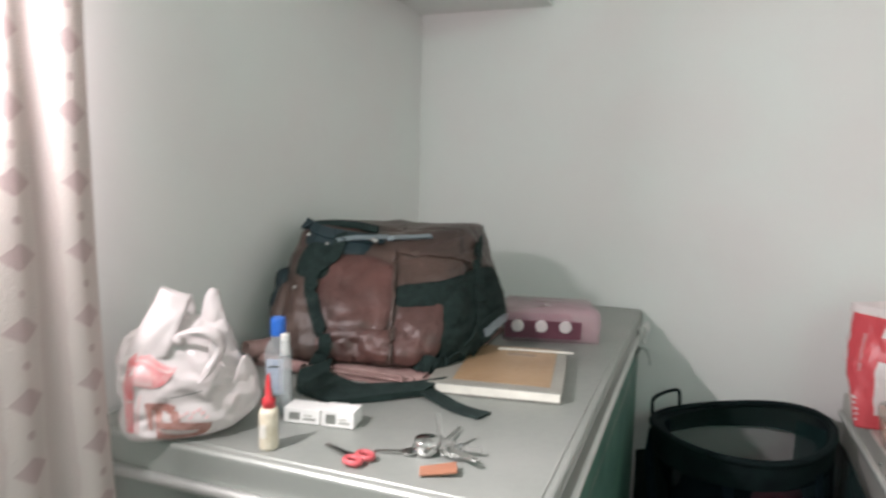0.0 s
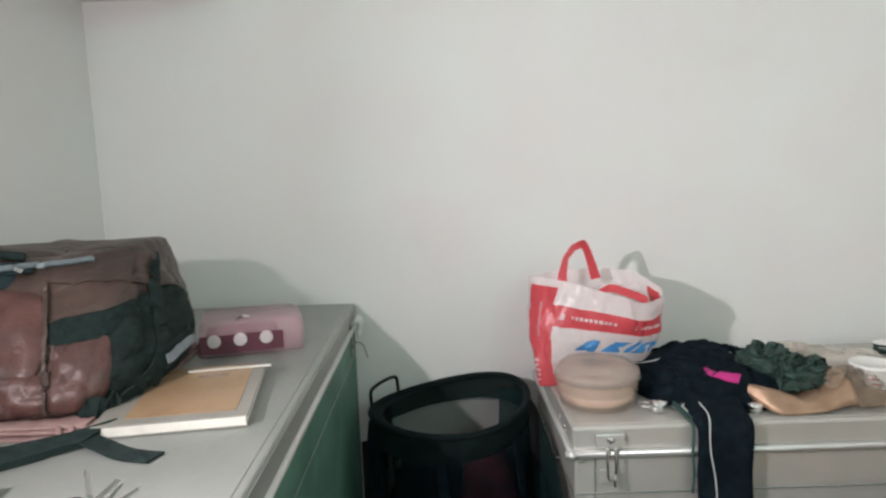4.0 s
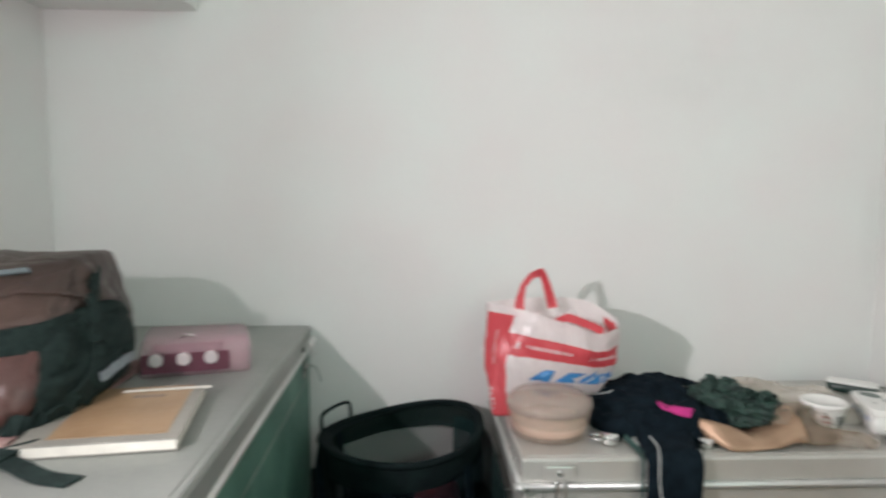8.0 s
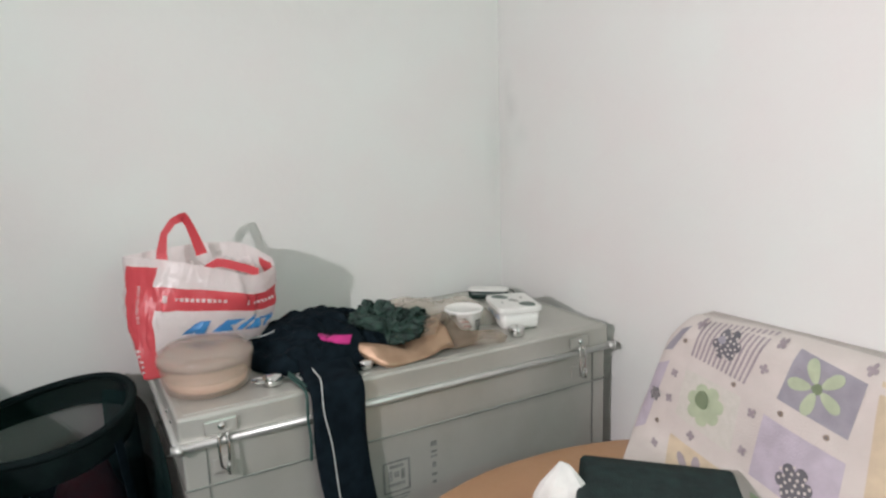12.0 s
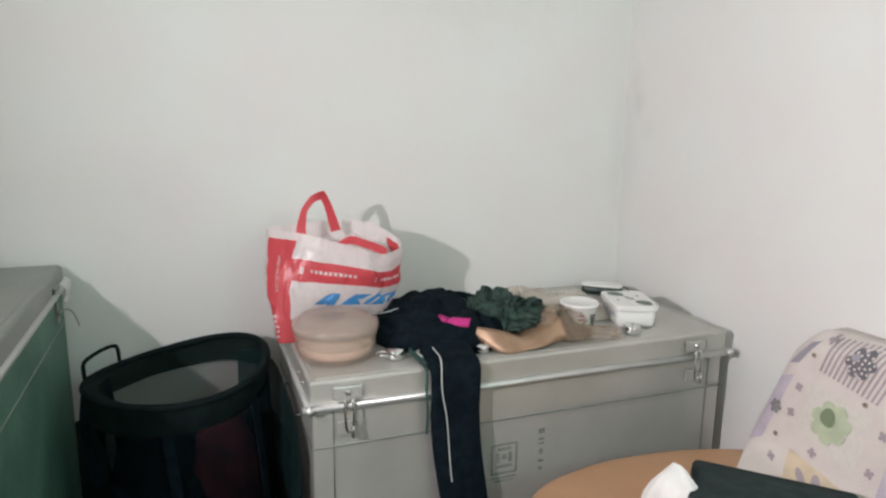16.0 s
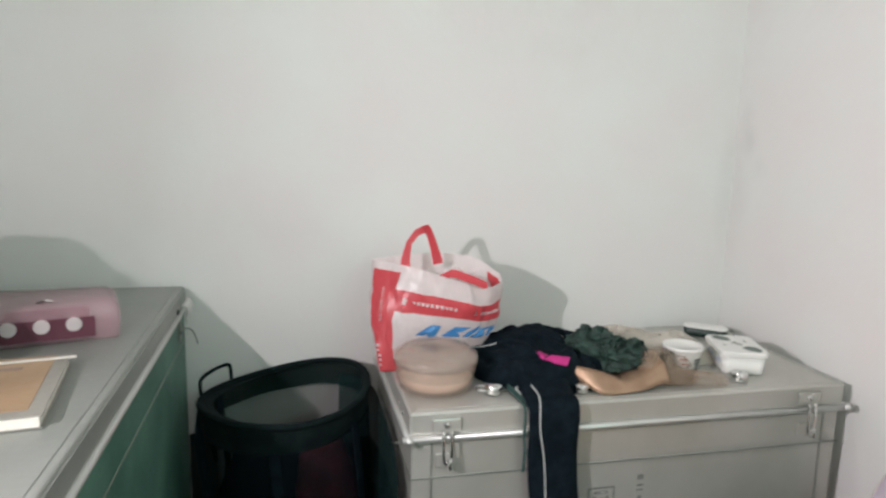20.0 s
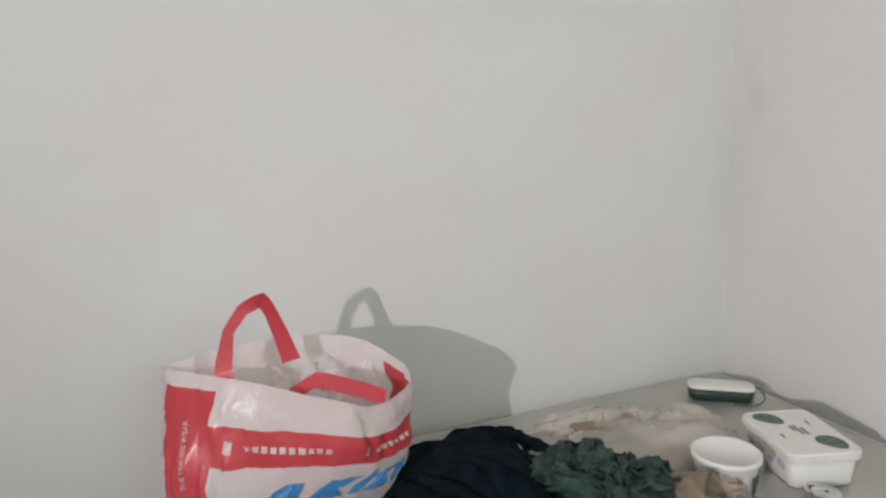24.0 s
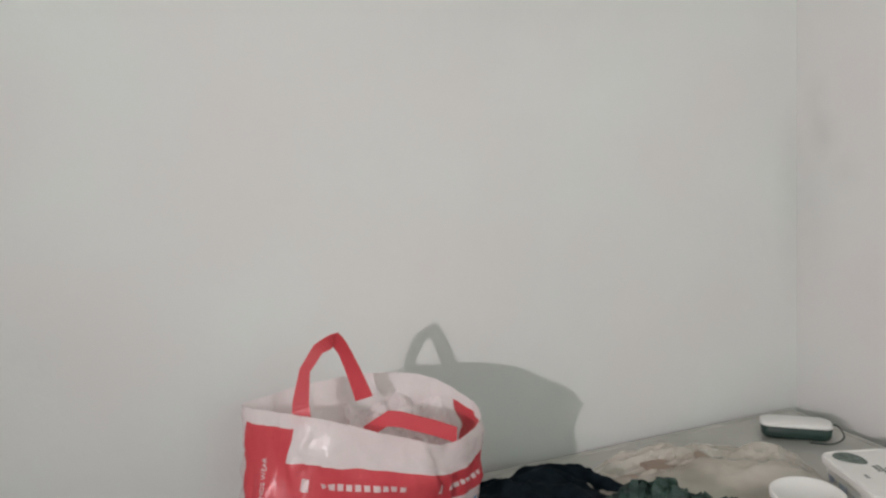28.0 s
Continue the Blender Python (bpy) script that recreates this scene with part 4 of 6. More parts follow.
sheet = thing("plastic_sheet", "crumpled milky polythene bag spread on the trunk", "plastic bag")
bm = bmesh.new()
rows = []
rng = random.Random(8)
for j in range(29):
    row = []
    for i in range(43):
        a, b = i / 42 * 2 - 1, j / 28 * 2 - 1
        if 0 < i < 42 and 0 < j < 28:
            a, b = a + rng.uniform(-0.018, 0.018), b + rng.uniform(-0.026, 0.026)
        u, w = a * math.sqrt(1 - b * b / 2), b * math.sqrt(1 - a * a / 2)
        ang = math.atan2(w, u)
        rim = 1 + 0.2 * noise.noise(Vector((math.cos(ang) * 1.6, math.sin(ang) * 1.6, 3)))
        x, y = -0.485 + u * 0.28 * rim, -0.25 + w * 0.135 * rim
        y += 0.06 * (x + 0.455) * -0.6
        inside = max(0, 1 - (u * u + w * w))
        h = 0.05 * inside ** 0.5 * (0.7 + 0.5 * noise.noise(Vector((x * 8, y * 10, 4)))) + 0.03 * abs(noise.noise(Vector((x * 13 + y * 9, y * 26, 1)))) + 0.014 * abs(noise.noise(Vector((x * 36 - y * 20, y * 50, 5)))) * min(1, inside * 4)
        row.append((x, min(y, -0.035), BT + 0.002 + max(h, 0)))
    rows.append(row)
loft(bm, rows, closed=False)
bmesh.ops.triangulate(bm, faces=bm.faces[:])
part("milky_film", bm, FILM_MILK, sheet, smooth=False)
bm = bmesh.new()
rows = []
for j in range(17):
    row = []
    for i in range(33):
        a, b = i / 16 - 1, j / 8 - 1
        x, y = -0.49 + 0.235 * a + 0.012 * noise.noise(Vector((a * 3, b * 3, 2))), -0.3 + 0.085 * b - 0.02 * a + 0.012 * noise.noise(Vector((a * 3, b * 3, 7)))
        h = 0.062 * max(0, 1 - a * a) ** 0.35 * max(0, 1 - b * b) ** 0.4 * (0.9 + 0.25 * noise.noise(Vector((a * 2.2, b * 2, 4)))) + 0.012 * abs(noise.noise(Vector((a * 7, b * 5, 1))))
        row.append((x, y, BT + 0.003 + max(h, 0)))
    rows.append(row)
loft(bm, rows, closed=False)
bmesh.ops.triangulate(bm, faces=bm.faces[:])
part("film_puff", bm, FILM_PALE, sheet, "puffed pale film", smooth=True)
part("paper_inside", wobble(block(-0.52, -0.4, -0.28, -0.21, BT + 0.03, BT + 0.052, 0.003), 0.006, 20), BEIGE_CLOTH, sheet, "brownish paper showing through")
part("paper_inside", wobble(block(-0.62, -0.55, -0.29, -0.24, BT + 0.03, BT + 0.05, 0.003), 0.006, 20), BEIGE_CLOTH, sheet, "brownish paper showing through")


# ---- tubs ----
cup = thing("curd_cup", "white plastic curd cup with lid and small print", "cup", pose(-0.388, -0.434, BT + 0.001))
part("cup_body", lathe([(0.036, 0), (0.038, 0.002), (0.046, 0.064), (0.047, 0.066)], 44), WHITE_PLASTIC, cup, smooth=True)
part("lid", lathe([(0.0495, 0.063), (0.0505, 0.066), (0.0505, 0.071), (0.048, 0.073), (0.0455, 0.0715), (0.044, 0.069), (0.001, 0.0688)], 44), WHITE_PLASTIC, cup, "pale recessed lid", smooth=True)
for a0, z, w in ((-118, 0.046, 0.020), (-112, 0.034, 0.017), (-70, 0.044, 0.020), (-68, 0.036, 0.022), (-66, 0.028, 0.018), (-66, 0.02, 0.014)):
    part("print_bar", block(-w / 2, w / 2, -0.001, 0.0, -0.0025, 0.0025), STENCIL if a0 > -100 else BROWN_PRINT, cup).matrix_basis = pose((0.0385 + 0.008 * z / 0.066) * 1.012 * math.cos(radians(a0)), (0.0385 + 0.008 * z / 0.066) * 1.012 * math.sin(radians(a0)), z, 0, 0, a0 + 90)

tub = thing("ice_cream_tub", "white plastic tub with dark leaf print on its lid", "tub", pose(-0.218, -0.415, BT + 0.001, 0, 0, 72) @ Matrix.Diagonal((0.95, 1.12, 0.88, 1)))
bm = bmesh.new()
def rounded(w, d, r, z, n=7):
    out = []
    for cx, cy, a in ((w - r, d - r, 0), (r - w, d - r, 90), (r - w, r - d, 180), (w - r, r - d, 270)):
        out += [Vector((cx + r * math.cos(radians(a + 90 * k / (n - 1))), cy + r * math.sin(radians(a + 90 * k / (n - 1))), z)) for k in range(n)]
    return out
loft(bm, [rounded(0.071, 0.042, 0.012, 0), rounded(0.074, 0.045, 0.014, 0.004), rounded(0.078, 0.049, 0.015, 0.056)])
part("tub_body", bm, WHITE_PLASTIC, tub, smooth=True)
bm = bmesh.new()
loft(bm, [rounded(0.082, 0.052, 0.016, 0.052), rounded(0.083, 0.053, 0.016, 0.056), rounded(0.083, 0.053, 0.016, 0.066), rounded(0.081, 0.051, 0.015, 0.069), rounded(0.078, 0.048, 0.014, 0.0675)])
lid = part("lid", bm, WHITE_PLASTIC, tub, smooth=False)
for x, y, a in ((0.053, 0.02, 30), (-0.045, -0.026, 20)):
    bm = bmesh.new()
    loft(bm, [[Vector((0.025 * math.cos(q), 0.017 * math.sin(q) * (1 + 0.25 * math.cos(q)), z)) for q in [k * math.tau / 20 for k in range(20)]] for z in (0, 0.0008)])
    bmesh.ops.transform(bm, matrix=pose(x, y, 0.0676, 0, 0, a), verts=bm.verts)
    part("leaf_print", bm, LEAF_PRINT, lid)
for k, (x, y, w) in enumerate(((0.03, -0.028, 0.016), (0.012, 0.004, 0.02), (0.006, -0.002, 0.034), (0.0, -0.009, 0.026), (-0.012, 0.03, 0.012))):
    part("print_bar", block(x - w / 2, x + w / 2, y - 0.002, y + 0.002, 0.0676, 0.0682), STEEL_DARK, lid)

for x, z, w, h in ((-0.05, 0.036, 0.02, 0.014), (-0.02, 0.03, 0.012, 0.01), (0.012, 0.034, 0.022, 0.012), (0.046, 0.032, 0.014, 0.016)):
    part("side_print", block(x - w / 2, x + w / 2, -0.0006, 0.0, z - h / 2, z + h / 2), LABEL, tub).matrix_basis = pose(0, 0.0482, 0, -4, 0, 0)
case = thing("soap_case", "dark green oblong case with pale lid and cord", "case", pose(-0.125, -0.15, BT + 0.001, 0, 0, -38))
bm = bmesh.new()
loft(bm, [rounded(0.058, 0.022, 0.014, 0), rounded(0.062, 0.026, 0.016, 0.006), rounded(0.063, 0.027, 0.017, 0.025)])
part("case_body", bm, DARK_GREEN_PRINT, case, smooth=True)
bm = bmesh.new()
loft(bm, [rounded(0.064, 0.028, 0.018, 0.025), rounded(0.064, 0.028, 0.018, 0.028), rounded(0.058, 0.023, 0.016, 0.031), rounded(0.03, 0.01, 0.008, 0.033)])
part("lid", bm, WHITE_PLASTIC, case, "pale grey lid", smooth=True)
part("cord", tube(spline([(0.055, 0, 0.024), (0.075, 0.012, 0.02), (0.082, -0.012, 0.008), (0.06, -0.035, 0.002), (0.02, -0.037, 0.002)], 24), 0.0016, 6), STENCIL, case)


# ---- mesh laundry basket between the trunks ----
basket = thing("laundry_basket", "black net laundry basket holding dark red clothes", "basket", pose(-1.378, -0.222, 0.004))
RB, HB = 0.208, 0.545
def hoop(z, r=RB, tilt=0.0, n=64):
    return [Vector((r * math.cos(q * math.tau / n), r * math.sin(q * math.tau / n), z + tilt * math.cos(q * math.tau / n) + 0.012 * (z / HB) ** 3 * math.sin(2 * q * math.tau / n + 0.6))) for q in range(n)]
def slumped(ring, z):
    """The soft side leans over: its foot stands further along than its rim."""
    return [Vector((p.x + 0.034 * (1 - (z / HB) ** 2), p.y, p.z)) for p in ring]


for name, look_of, first, last, label in (("net_back", NET, 5, 31, "single see-through black net"), ("net_front", NET_DENSE, 31, 69, "doubled black net")):
    bm = bmesh.new()
    rings = [slumped(hoop(z, RB - 0.012 * math.sin(math.pi * z / HB), 0.02 * z / HB), z) for z in [HB * k / 16 for k in range(17)]]
    loft(bm, [[ring[q % 64] for q in range(first, last + 1)] for ring in rings], closed=False)
    part(name, bm, look_of, basket, label, smooth=True)
part("base", lathe([(0.001, 0), (RB, 0), (RB, 0.004), (0.001, 0.004)], 48, (0.034, 0, 0), cap=(False, False)), BLACK_CLOTH, basket)
part("rim_hoop", tube(hoop(HB, RB, 0.02), 0.009, 10, True), RIM_CLOTH, basket, "dark bound rim", smooth=True)
band = [[p + Vector((0, 0, 0.003 * noise.noise(p * 14))) for p in hoop(HB - d, RB + 0.002 + w, 0.02)] for d, w in ((0.068, -0.004), (0.05, 0.0), (0.025, 0.002), (0.0, 0.001))]
for look_of, first, last, label in ((RIM_NET, 2, 34, "see-through teal net band at the back of the opening"), (RIM_CLOTH, 34, 66, "deep dark cloth band round the opening")):
    bm = bmesh.new()
    loft(bm, [[ring[q % 64] for q in range(first, last + 1)] for ring in band], closed=False)
    part("rim_band", bm, look_of, basket, label, smooth=True)
bm = bmesh.new()
outer, inner_edge = hoop(HB - 0.004, RB - 0.004, 0.02), []
for v in hoop(HB, RB, 0.02):
    # the turned-in hem is wide at the back and the trunk side, narrow elsewhere
    k = 0.925 - 0.075 * max(0.0, -v.x) / RB + 0.012 * noise.noise(v * 11)
    inner_edge.append(Vector((v.x * k, v.y * k, v.z - 0.004 + 0.006 * noise.noise(v * 9))))
loft(bm, [outer, inner_edge], cap=(False, False))
part("rim_collar", bm, RIM_CLOTH, basket, "turned-in hem of the rim", smooth=True)
part("base_hoop", tube([p + Vector((0.034, 0, 0)) for p in hoop(0.01)], 0.006, 8, True), BLACK_CLOTH, basket, smooth=True)
part("carry_handle", tube(spline([(-0.207, 0.03, HB - 0.03), (-0.212, 0.035, HB + 0.01), (-0.208, 0.045, HB + 0.03), (-0.18, 0.095, HB + 0.036), (-0.155, 0.13, HB + 0.034), (-0.147, 0.14, HB + 0.022), (-0.145, 0.14, HB - 0.01)], 30), 0.0048, 8), RIM_CLOTH, basket, "webbing carrying loop", smooth=True)
part("hanging_tape", ribbon(spline([(-0.202, -0.03, HB - 0.03), (-0.208, -0.045, HB - 0.1), (-0.198, -0.05, HB - 0.18), (-0.192, -0.05, HB - 0.25)], 16), Vector((0.011, -0.008, 0)), 0.003), BLACK_CLOTH, basket, "loose black tape hanging from the rim")
for a in (-100, -40, 150):
    part("side_tape", ribbon([Vector((RB * math.cos(radians(a)) * 0.99 + 0.034 * (1 - (z / HB) ** 2), RB * 0.99 * math.sin(radians(a)), z)) for z in (0.01, 0.12, 0.24, 0.36, HB - 0.03)], Vector((-math.sin(radians(a)), math.cos(radians(a)), 0)) * 0.012, 0.002), BLACK_CLOTH, basket)
# slack net bulging out between the hoop and the trunk's corner
bulge = spline([(0.15, 0.12, 0), (0.222, 0.03, 0), (0.247, -0.12, 0), (0.247, -0.325, 0)], 17)
rows = []
for k in range(15):
    f = k / 14
    row = []
    for q, p in enumerate(bulge):
        g = q / 16
        x = p.x - 0.006 - 0.012 * (1 - f) * (1 - g) + 0.005 * noise.noise(Vector((g * 4, f * 6, 3)))
        row.append(Vector((x, p.y, 0.02 + f * (HB - 0.022 + 0.012 * math.sin(math.pi * g) - 0.1 * g * g))))
    rows.append(row)
bm = bmesh.new()
loft(bm, rows, closed=False)
part("slack_net", bm, RIM_NET, basket, "slack black net bulging against the trunk", smooth=True)
bm = bmesh.new()
loft(bm, [[p + Vector((0.004, 0.012, -0.002)) for p in r] for r in rows[:11]], closed=False)
part("inner_net", bm, NET, basket, "doubled net lower down", smooth=True)
# dark sheet added to stand for the shade beside the large trunk
bm = bmesh.new()
rows = []
for k in range(11):
    f = k / 10
    row = []
    for q in range(9):
        g = q / 8
        p = Vector((-0.16, -0.1, 0)).lerp(Vector((-0.252, 0.1, 0)), g) + Vector((0.0, -0.012, 0)) * math.sin(math.pi * g) + Vector((0, 0.008, 0)) * noise.noise(Vector((g * 3, f * 5, 8)))
        p.z = 0.02 + f * (0.5 - 0.12 * g)
        row.append(p)
    rows.append(row)
loft(bm, rows, closed=False)
part("slack_net", bm, GAP_DARKENER, basket, "dark net sheet added to darken the gap to the large trunk", smooth=True)
wash = thing("folded_clothes", "dark red and black clothes heaped inside the net basket", "clothes")
part("garment", crumple((-1.36, -0.23, 0.2), (0.16, 0.165, 0.18), 20, 6.1, 0.14, 26, 40), BLACK_CLOTH, wash, "black garment", smooth=True)
part("garment", crumple((-1.425, -0.275, 0.27), (0.125, 0.1, 0.2), 12, 3.3, 0.18, 24, 36), BLACK_CLOTH, wash, "black garment", smooth=True)
part("garment", crumple((-1.285, -0.3, 0.24), (0.095, 0.072, 0.215), 24, 2.7, 0.12, 26, 40), RED_CLOTH, wash, "dark red garment", smooth=True)


# ---- backpack on the large trunk ----
LOW = [(-2.3, -0.83), (-2.215, -0.955), (-2.085, -0.93), (-1.955, -0.885), (-1.908, -0.74), (-1.915, -0.56), (-2.02, -0.42), (-2.29, -0.46)]
HIGH = [(-2.315, -0.71), (-2.255, -0.79), (-2.14, -0.745), (-2.0, -0.7), (-1.972, -0.64), (-1.98, -0.53), (-2.03, -0.42), (-2.3, -0.47)]
NB = 128
ZB = AT + 0.02
_low = spline([(*p, 0) for p in LOW], NB, True)
_high = spline([(*p, 0) for p in HIGH], NB, True)


def pack_point(i, v):
    j, t = int(i) % NB, i - int(i)
    a, b = _low[j].lerp(_low[(j + 1) % NB], t), _high[j].lerp(_high[(j + 1) % NB], t)
    f = i / NB
    top = 0.236 + 0.008 * math.sin(f * math.tau * 2 + 1.0) - 0.01 * math.exp(-((i - 38) / 14) ** 2)
    p = a.lerp(b, v ** 1.3)
    p.z = ZB + top * v
    mid = Vector((-2.11, -0.66, p.z))
    out = (p - mid).normalized()
    crush = -(1 - abs(noise.noise(Vector((i * 0.16 - v * 2.6, v * 4.5 + i * 0.05, 7.7))))) ** 10 * 0.007
    swell = crush + 0.016 * math.sin(math.pi * min(0.12 + v * 0.88, 1)) - 0.016 * (1 - v) ** 6
    dents = noise.noise(Vector((i * 0.09, v * 3.2, 1.7))) * 0.012 - (1 - abs(noise.noise(Vector((i * 0.09 + v * 1.5, v * 3.5 - i * 0.03, 4.4))))) ** 14 * 0.009 + noise.noise(Vector((i * 0.5, v * 12, 2))) * 0.003
    p += out * (swell + dents)
    p.x = max(p.x, XL + 0.008)
    return p


def pack_patch(i0, i1, v0, v1, lift, cuts=14, curve=0.0):
    """A raised panel sewn to the backpack, with closed edges and rounded corners."""
    bm = bmesh.new()
    top, low = [], []
    for y in range(cuts + 1):
        ra, rb = [], []
        for x in range(cuts + 1):
            a, b = x / cuts * 2 - 1, y / cuts * 2 - 1
            # pull the square's corners in
            k = 1 - 0.13 * (a * a * b * b)
            i = (i0 + i1) / 2 + a * k * (i1 - i0) / 2
            v = (v0 + v1) / 2 + b * k * (v1 - v0) / 2 + curve * (1 - a * a)
            p = pack_point(i, v)
            nrm = (pack_point(i + 0.8, v) - p).cross(pack_point(i, v + 0.02) - p).normalized()
            edge = max(abs(a), abs(b))
            puff = lift * (1 - edge ** 6) + 0.002 + 0.0025 * noise.noise(Vector((i * 0.3, v * 9, lift * 300)))
            ra.append(p + nrm * puff)
        top.append(ra)
    loft(bm, top, closed=False)
    return bm


def pack_strap(points, width, lift=0.006, n=36, thick=0.004):
    pts, sides = [], []
    curve = spline([(p[0], p[1], 0) for p in points], n)
    for k, q in enumerate(curve):
        p = pack_point(q.x, q.y)
        nrm = (pack_point(q.x + 0.8, q.y) - p).cross(pack_point(q.x, q.y + 0.02) - p).normalized()
        pts.append(p + nrm * lift)
        sides.append(nrm)
    sides = [(pts[min(k + 1, n - 1)] - pts[max(k - 1, 0)]).normalized().cross(s).normalized() * width / 2 for k, s in enumerate(sides)]
    return ribbon(pts, sides, thick)


pack = thing("backpack", "brown leatherette backpack with black straps lying on the trunk", "backpack")
bm = bmesh.new()
rings = [[pack_point(i, v) for i in range(NB)] for v in [k / 22 for k in range(23)]]
crest = rings[-1]
mid = sum(crest, Vector()) / NB
for k, h in ((0.93, 0.005), (0.7, 0.007), (0.4, 0.002), (0.1, -0.004)):
    rings.append([mid.lerp(p, k) + Vector((0, 0, h + (0.006 * noise.noise(p * 20)) - 0.0)) for p in crest])
loft(bm, rings)
part("pack_body", bm, LEATHER, pack, smooth=True)
part("crown_panel", pack_patch(39, 71, 0.65, 0.96, 0.004), LEATHER, pack, "dull brown upper panel", smooth=True)
part("front_pocket", pack_patch(22, 38.4, 0.24, 0.82, 0.008, curve=0.015), LEATHER_RED, pack, "shiny reddish front pocket", smooth=True)
part("side_pocket", pack_patch(39.3, 50, 0.03, 0.5, 0.004), LEATHER_RED, pack, "shiny reddish pocket", smooth=True)
part("lower_pocket", pack_patch(23.5, 39, 0.02, 0.3, 0.003), LEATHER_RED, pack, "creased lower pocket", smooth=True)
part("mesh_panel", pack_patch(37.8, 78, 0.45, 0.66, 0.006), WEBBING, pack, "black mesh panel", smooth=True)
part("end_panel", pack_patch(48.5, 77, 0.01, 0.6, 0.008), WEBBING, pack, "black end panel", smooth=True)
part("lining_panel", pack_patch(13, 31, 0.83, 1.0, 0.003), BLUE_NYLON, pack, "dark blue lining at the opening", smooth=True)
part("side_pouch", pack_patch(3, 13, 0.02, 0.6, 0.012), LEATHER, pack, "bulging side pouch", smooth=True)
part("strap", pack_strap([(24, 0.97), (24, 0.79), (20.6, 0.65), (20.5, 0.52), (23.5, 0.34), (25.3, 0.16), (22.5, 0.0)], 0.024, 0.012), WEBBING, pack, "black webbing strap")
part("bottle_pocket", pack_patch(3.5, 11, 0.3, 0.64, 0.016), BLUE_NYLON, pack, "dark side pocket bulging out", smooth=True)
part("strap_wing", pack_patch(14.5, 25, 0.62, 0.9, 0.006), WEBBING, pack, "black padded strap anchor", smooth=True)
part("strap", pack_strap([(66, 0.9), (64, 0.6), (63, 0.3), (60, 0.05)], 0.026, 0.014), WEBBING, pack, "black webbing strap")
part("strap", pack_strap([(45, 0.01), (54, 0.06), (62, 0.17), (72, 0.27)], 0.036, 0.016), WEBBING, pack, "black webbing strap")
part("buckle", pack_strap([(62, 0.17), (66, 0.205), (70.5, 0.25)], 0.017, 0.024, 8, 0.003), ZIP, pack, "grey metal buckle")
part("flap_seam", pack_strap([(37.5, 0.875), (48.5, 0.82), (60, 0.73), (73, 0.63)], 0.004, 0.008), LEATHER, pack, "raised seam")
part("centre_seam", pack_strap([(37, 0.9), (38.3, 0.6), (39, 0.35), (39.8, 0.05)], 0.006, 0.008), LEATHER, pack, "raised seam")
part("zip_lining", pack_strap([(8, 1.0), (14, 0.985), (22, 0.965), (29, 0.965), (34, 0.975)], 0.026, 0.006), BLUE_NYLON, pack, "dark blue lining at the opening")
part("zip", pack_strap([(23.5, 0.9), (27, 0.94), (31, 0.965), (37, 0.985), (45, 0.995)], 0.011, 0.012), ZIP, pack, "bright metal zip")
part("zip_pull", pack_strap([(31, 0.945), (33, 0.93)], 0.008, 0.014, 6), CHROME, pack)
part("top_handle", tube(spline([(-2.3, -0.74, ZB + 0.235), (-2.27, -0.765, ZB + 0.243), (-2.2, -0.745, ZB + 0.246), (-2.14, -0.73, ZB + 0.236)], 18), 0.009, 8), WEBBING, pack, smooth=True)
for i, v in ((17.2, 0.55), (22, 0.9), (15, 0.94)):
    p = pack_point(i, v)
    part("stud", lathe([(0.005, -0.002), (0.005, 0.002), (0.002, 0.004)], 10, p + (p - Vector((-2.11, -0.66, p.z))).normalized() * 0.008), CHROME, pack)
# shoulder strap trailing over the lid
pts = spline([(-2.145, -0.965, AT + 0.02), (-2.115, -1.02, AT + 0.012), (-2.04, -1.045, AT + 0.01), (-1.965, -1.0, AT + 0.012), (-1.915, -0.955, AT + 0.012)], 30)
part("shoulder_strap", wobble(ribbon(pts, [Vector((0.012, 0.034, 0.004))] * 30, 0.012), 0.005, 20, 2), WEBBING, pack, "padded black shoulder strap", smooth=False)
pts = spline([(-1.945, -0.965, AT + 0.014), (-1.9, -0.985, AT + 0.006), (-1.85, -1.015, AT + 0.003), (-1.8, -1.03, AT + 0.003)], 20)
part("strap_tail", ribbon(pts, [Vector((0.006, 0.016, 0))] * 20, 0.003), WEBBING, pack, "loose webbing tail")

mat_cloth = thing("folded_cloth", "dusty pink folded cloth under the backpack", "cloth")
for k, (x0, x1, y0, z) in enumerate(((-2.33, -1.93, -0.955, 0.001), (-2.325, -1.94, -0.948, 0.0065), (-2.3, -1.95, -0.94, 0.012))):
    part("fold", wobble(block(x0, x1, y0, -0.45, AT + z, AT + z + 0.005, 0.002), 0.004, 9, 3 + k, lambda c: c.y < -0.9), PINK_MAT, mat_cloth)
def rolled(x, y, z, dx, dy, length, turns, label):
    """A loose roll of cloth whose open end shows its coil."""
    out = Vector((dx, dy, 0)).normalized()
    side = Vector((-out.y, out.x, 0))
    bm = bmesh.new()
    rings = []
    for k in range(6):
        g = k / 5
        at = Vector((x, y, z)) - out * length * g
        rings.append([at + (side * math.cos(q) * 1.15 + Vector((0, 0, math.sin(q) * 0.85))) * (0.006 + 0.0021 * q) * (1 + 0.14 * noise.noise(Vector((q, g * 3, x * 9)))) for q in [i * 0.3 for i in range(turns)]])
    loft(bm, rings, closed=False)
    ob = part("rolled_end", bm, PINK_MAT, mat_cloth, label, smooth=True)
    ob.modifiers.new("thick", "SOLIDIFY").thickness = 0.004


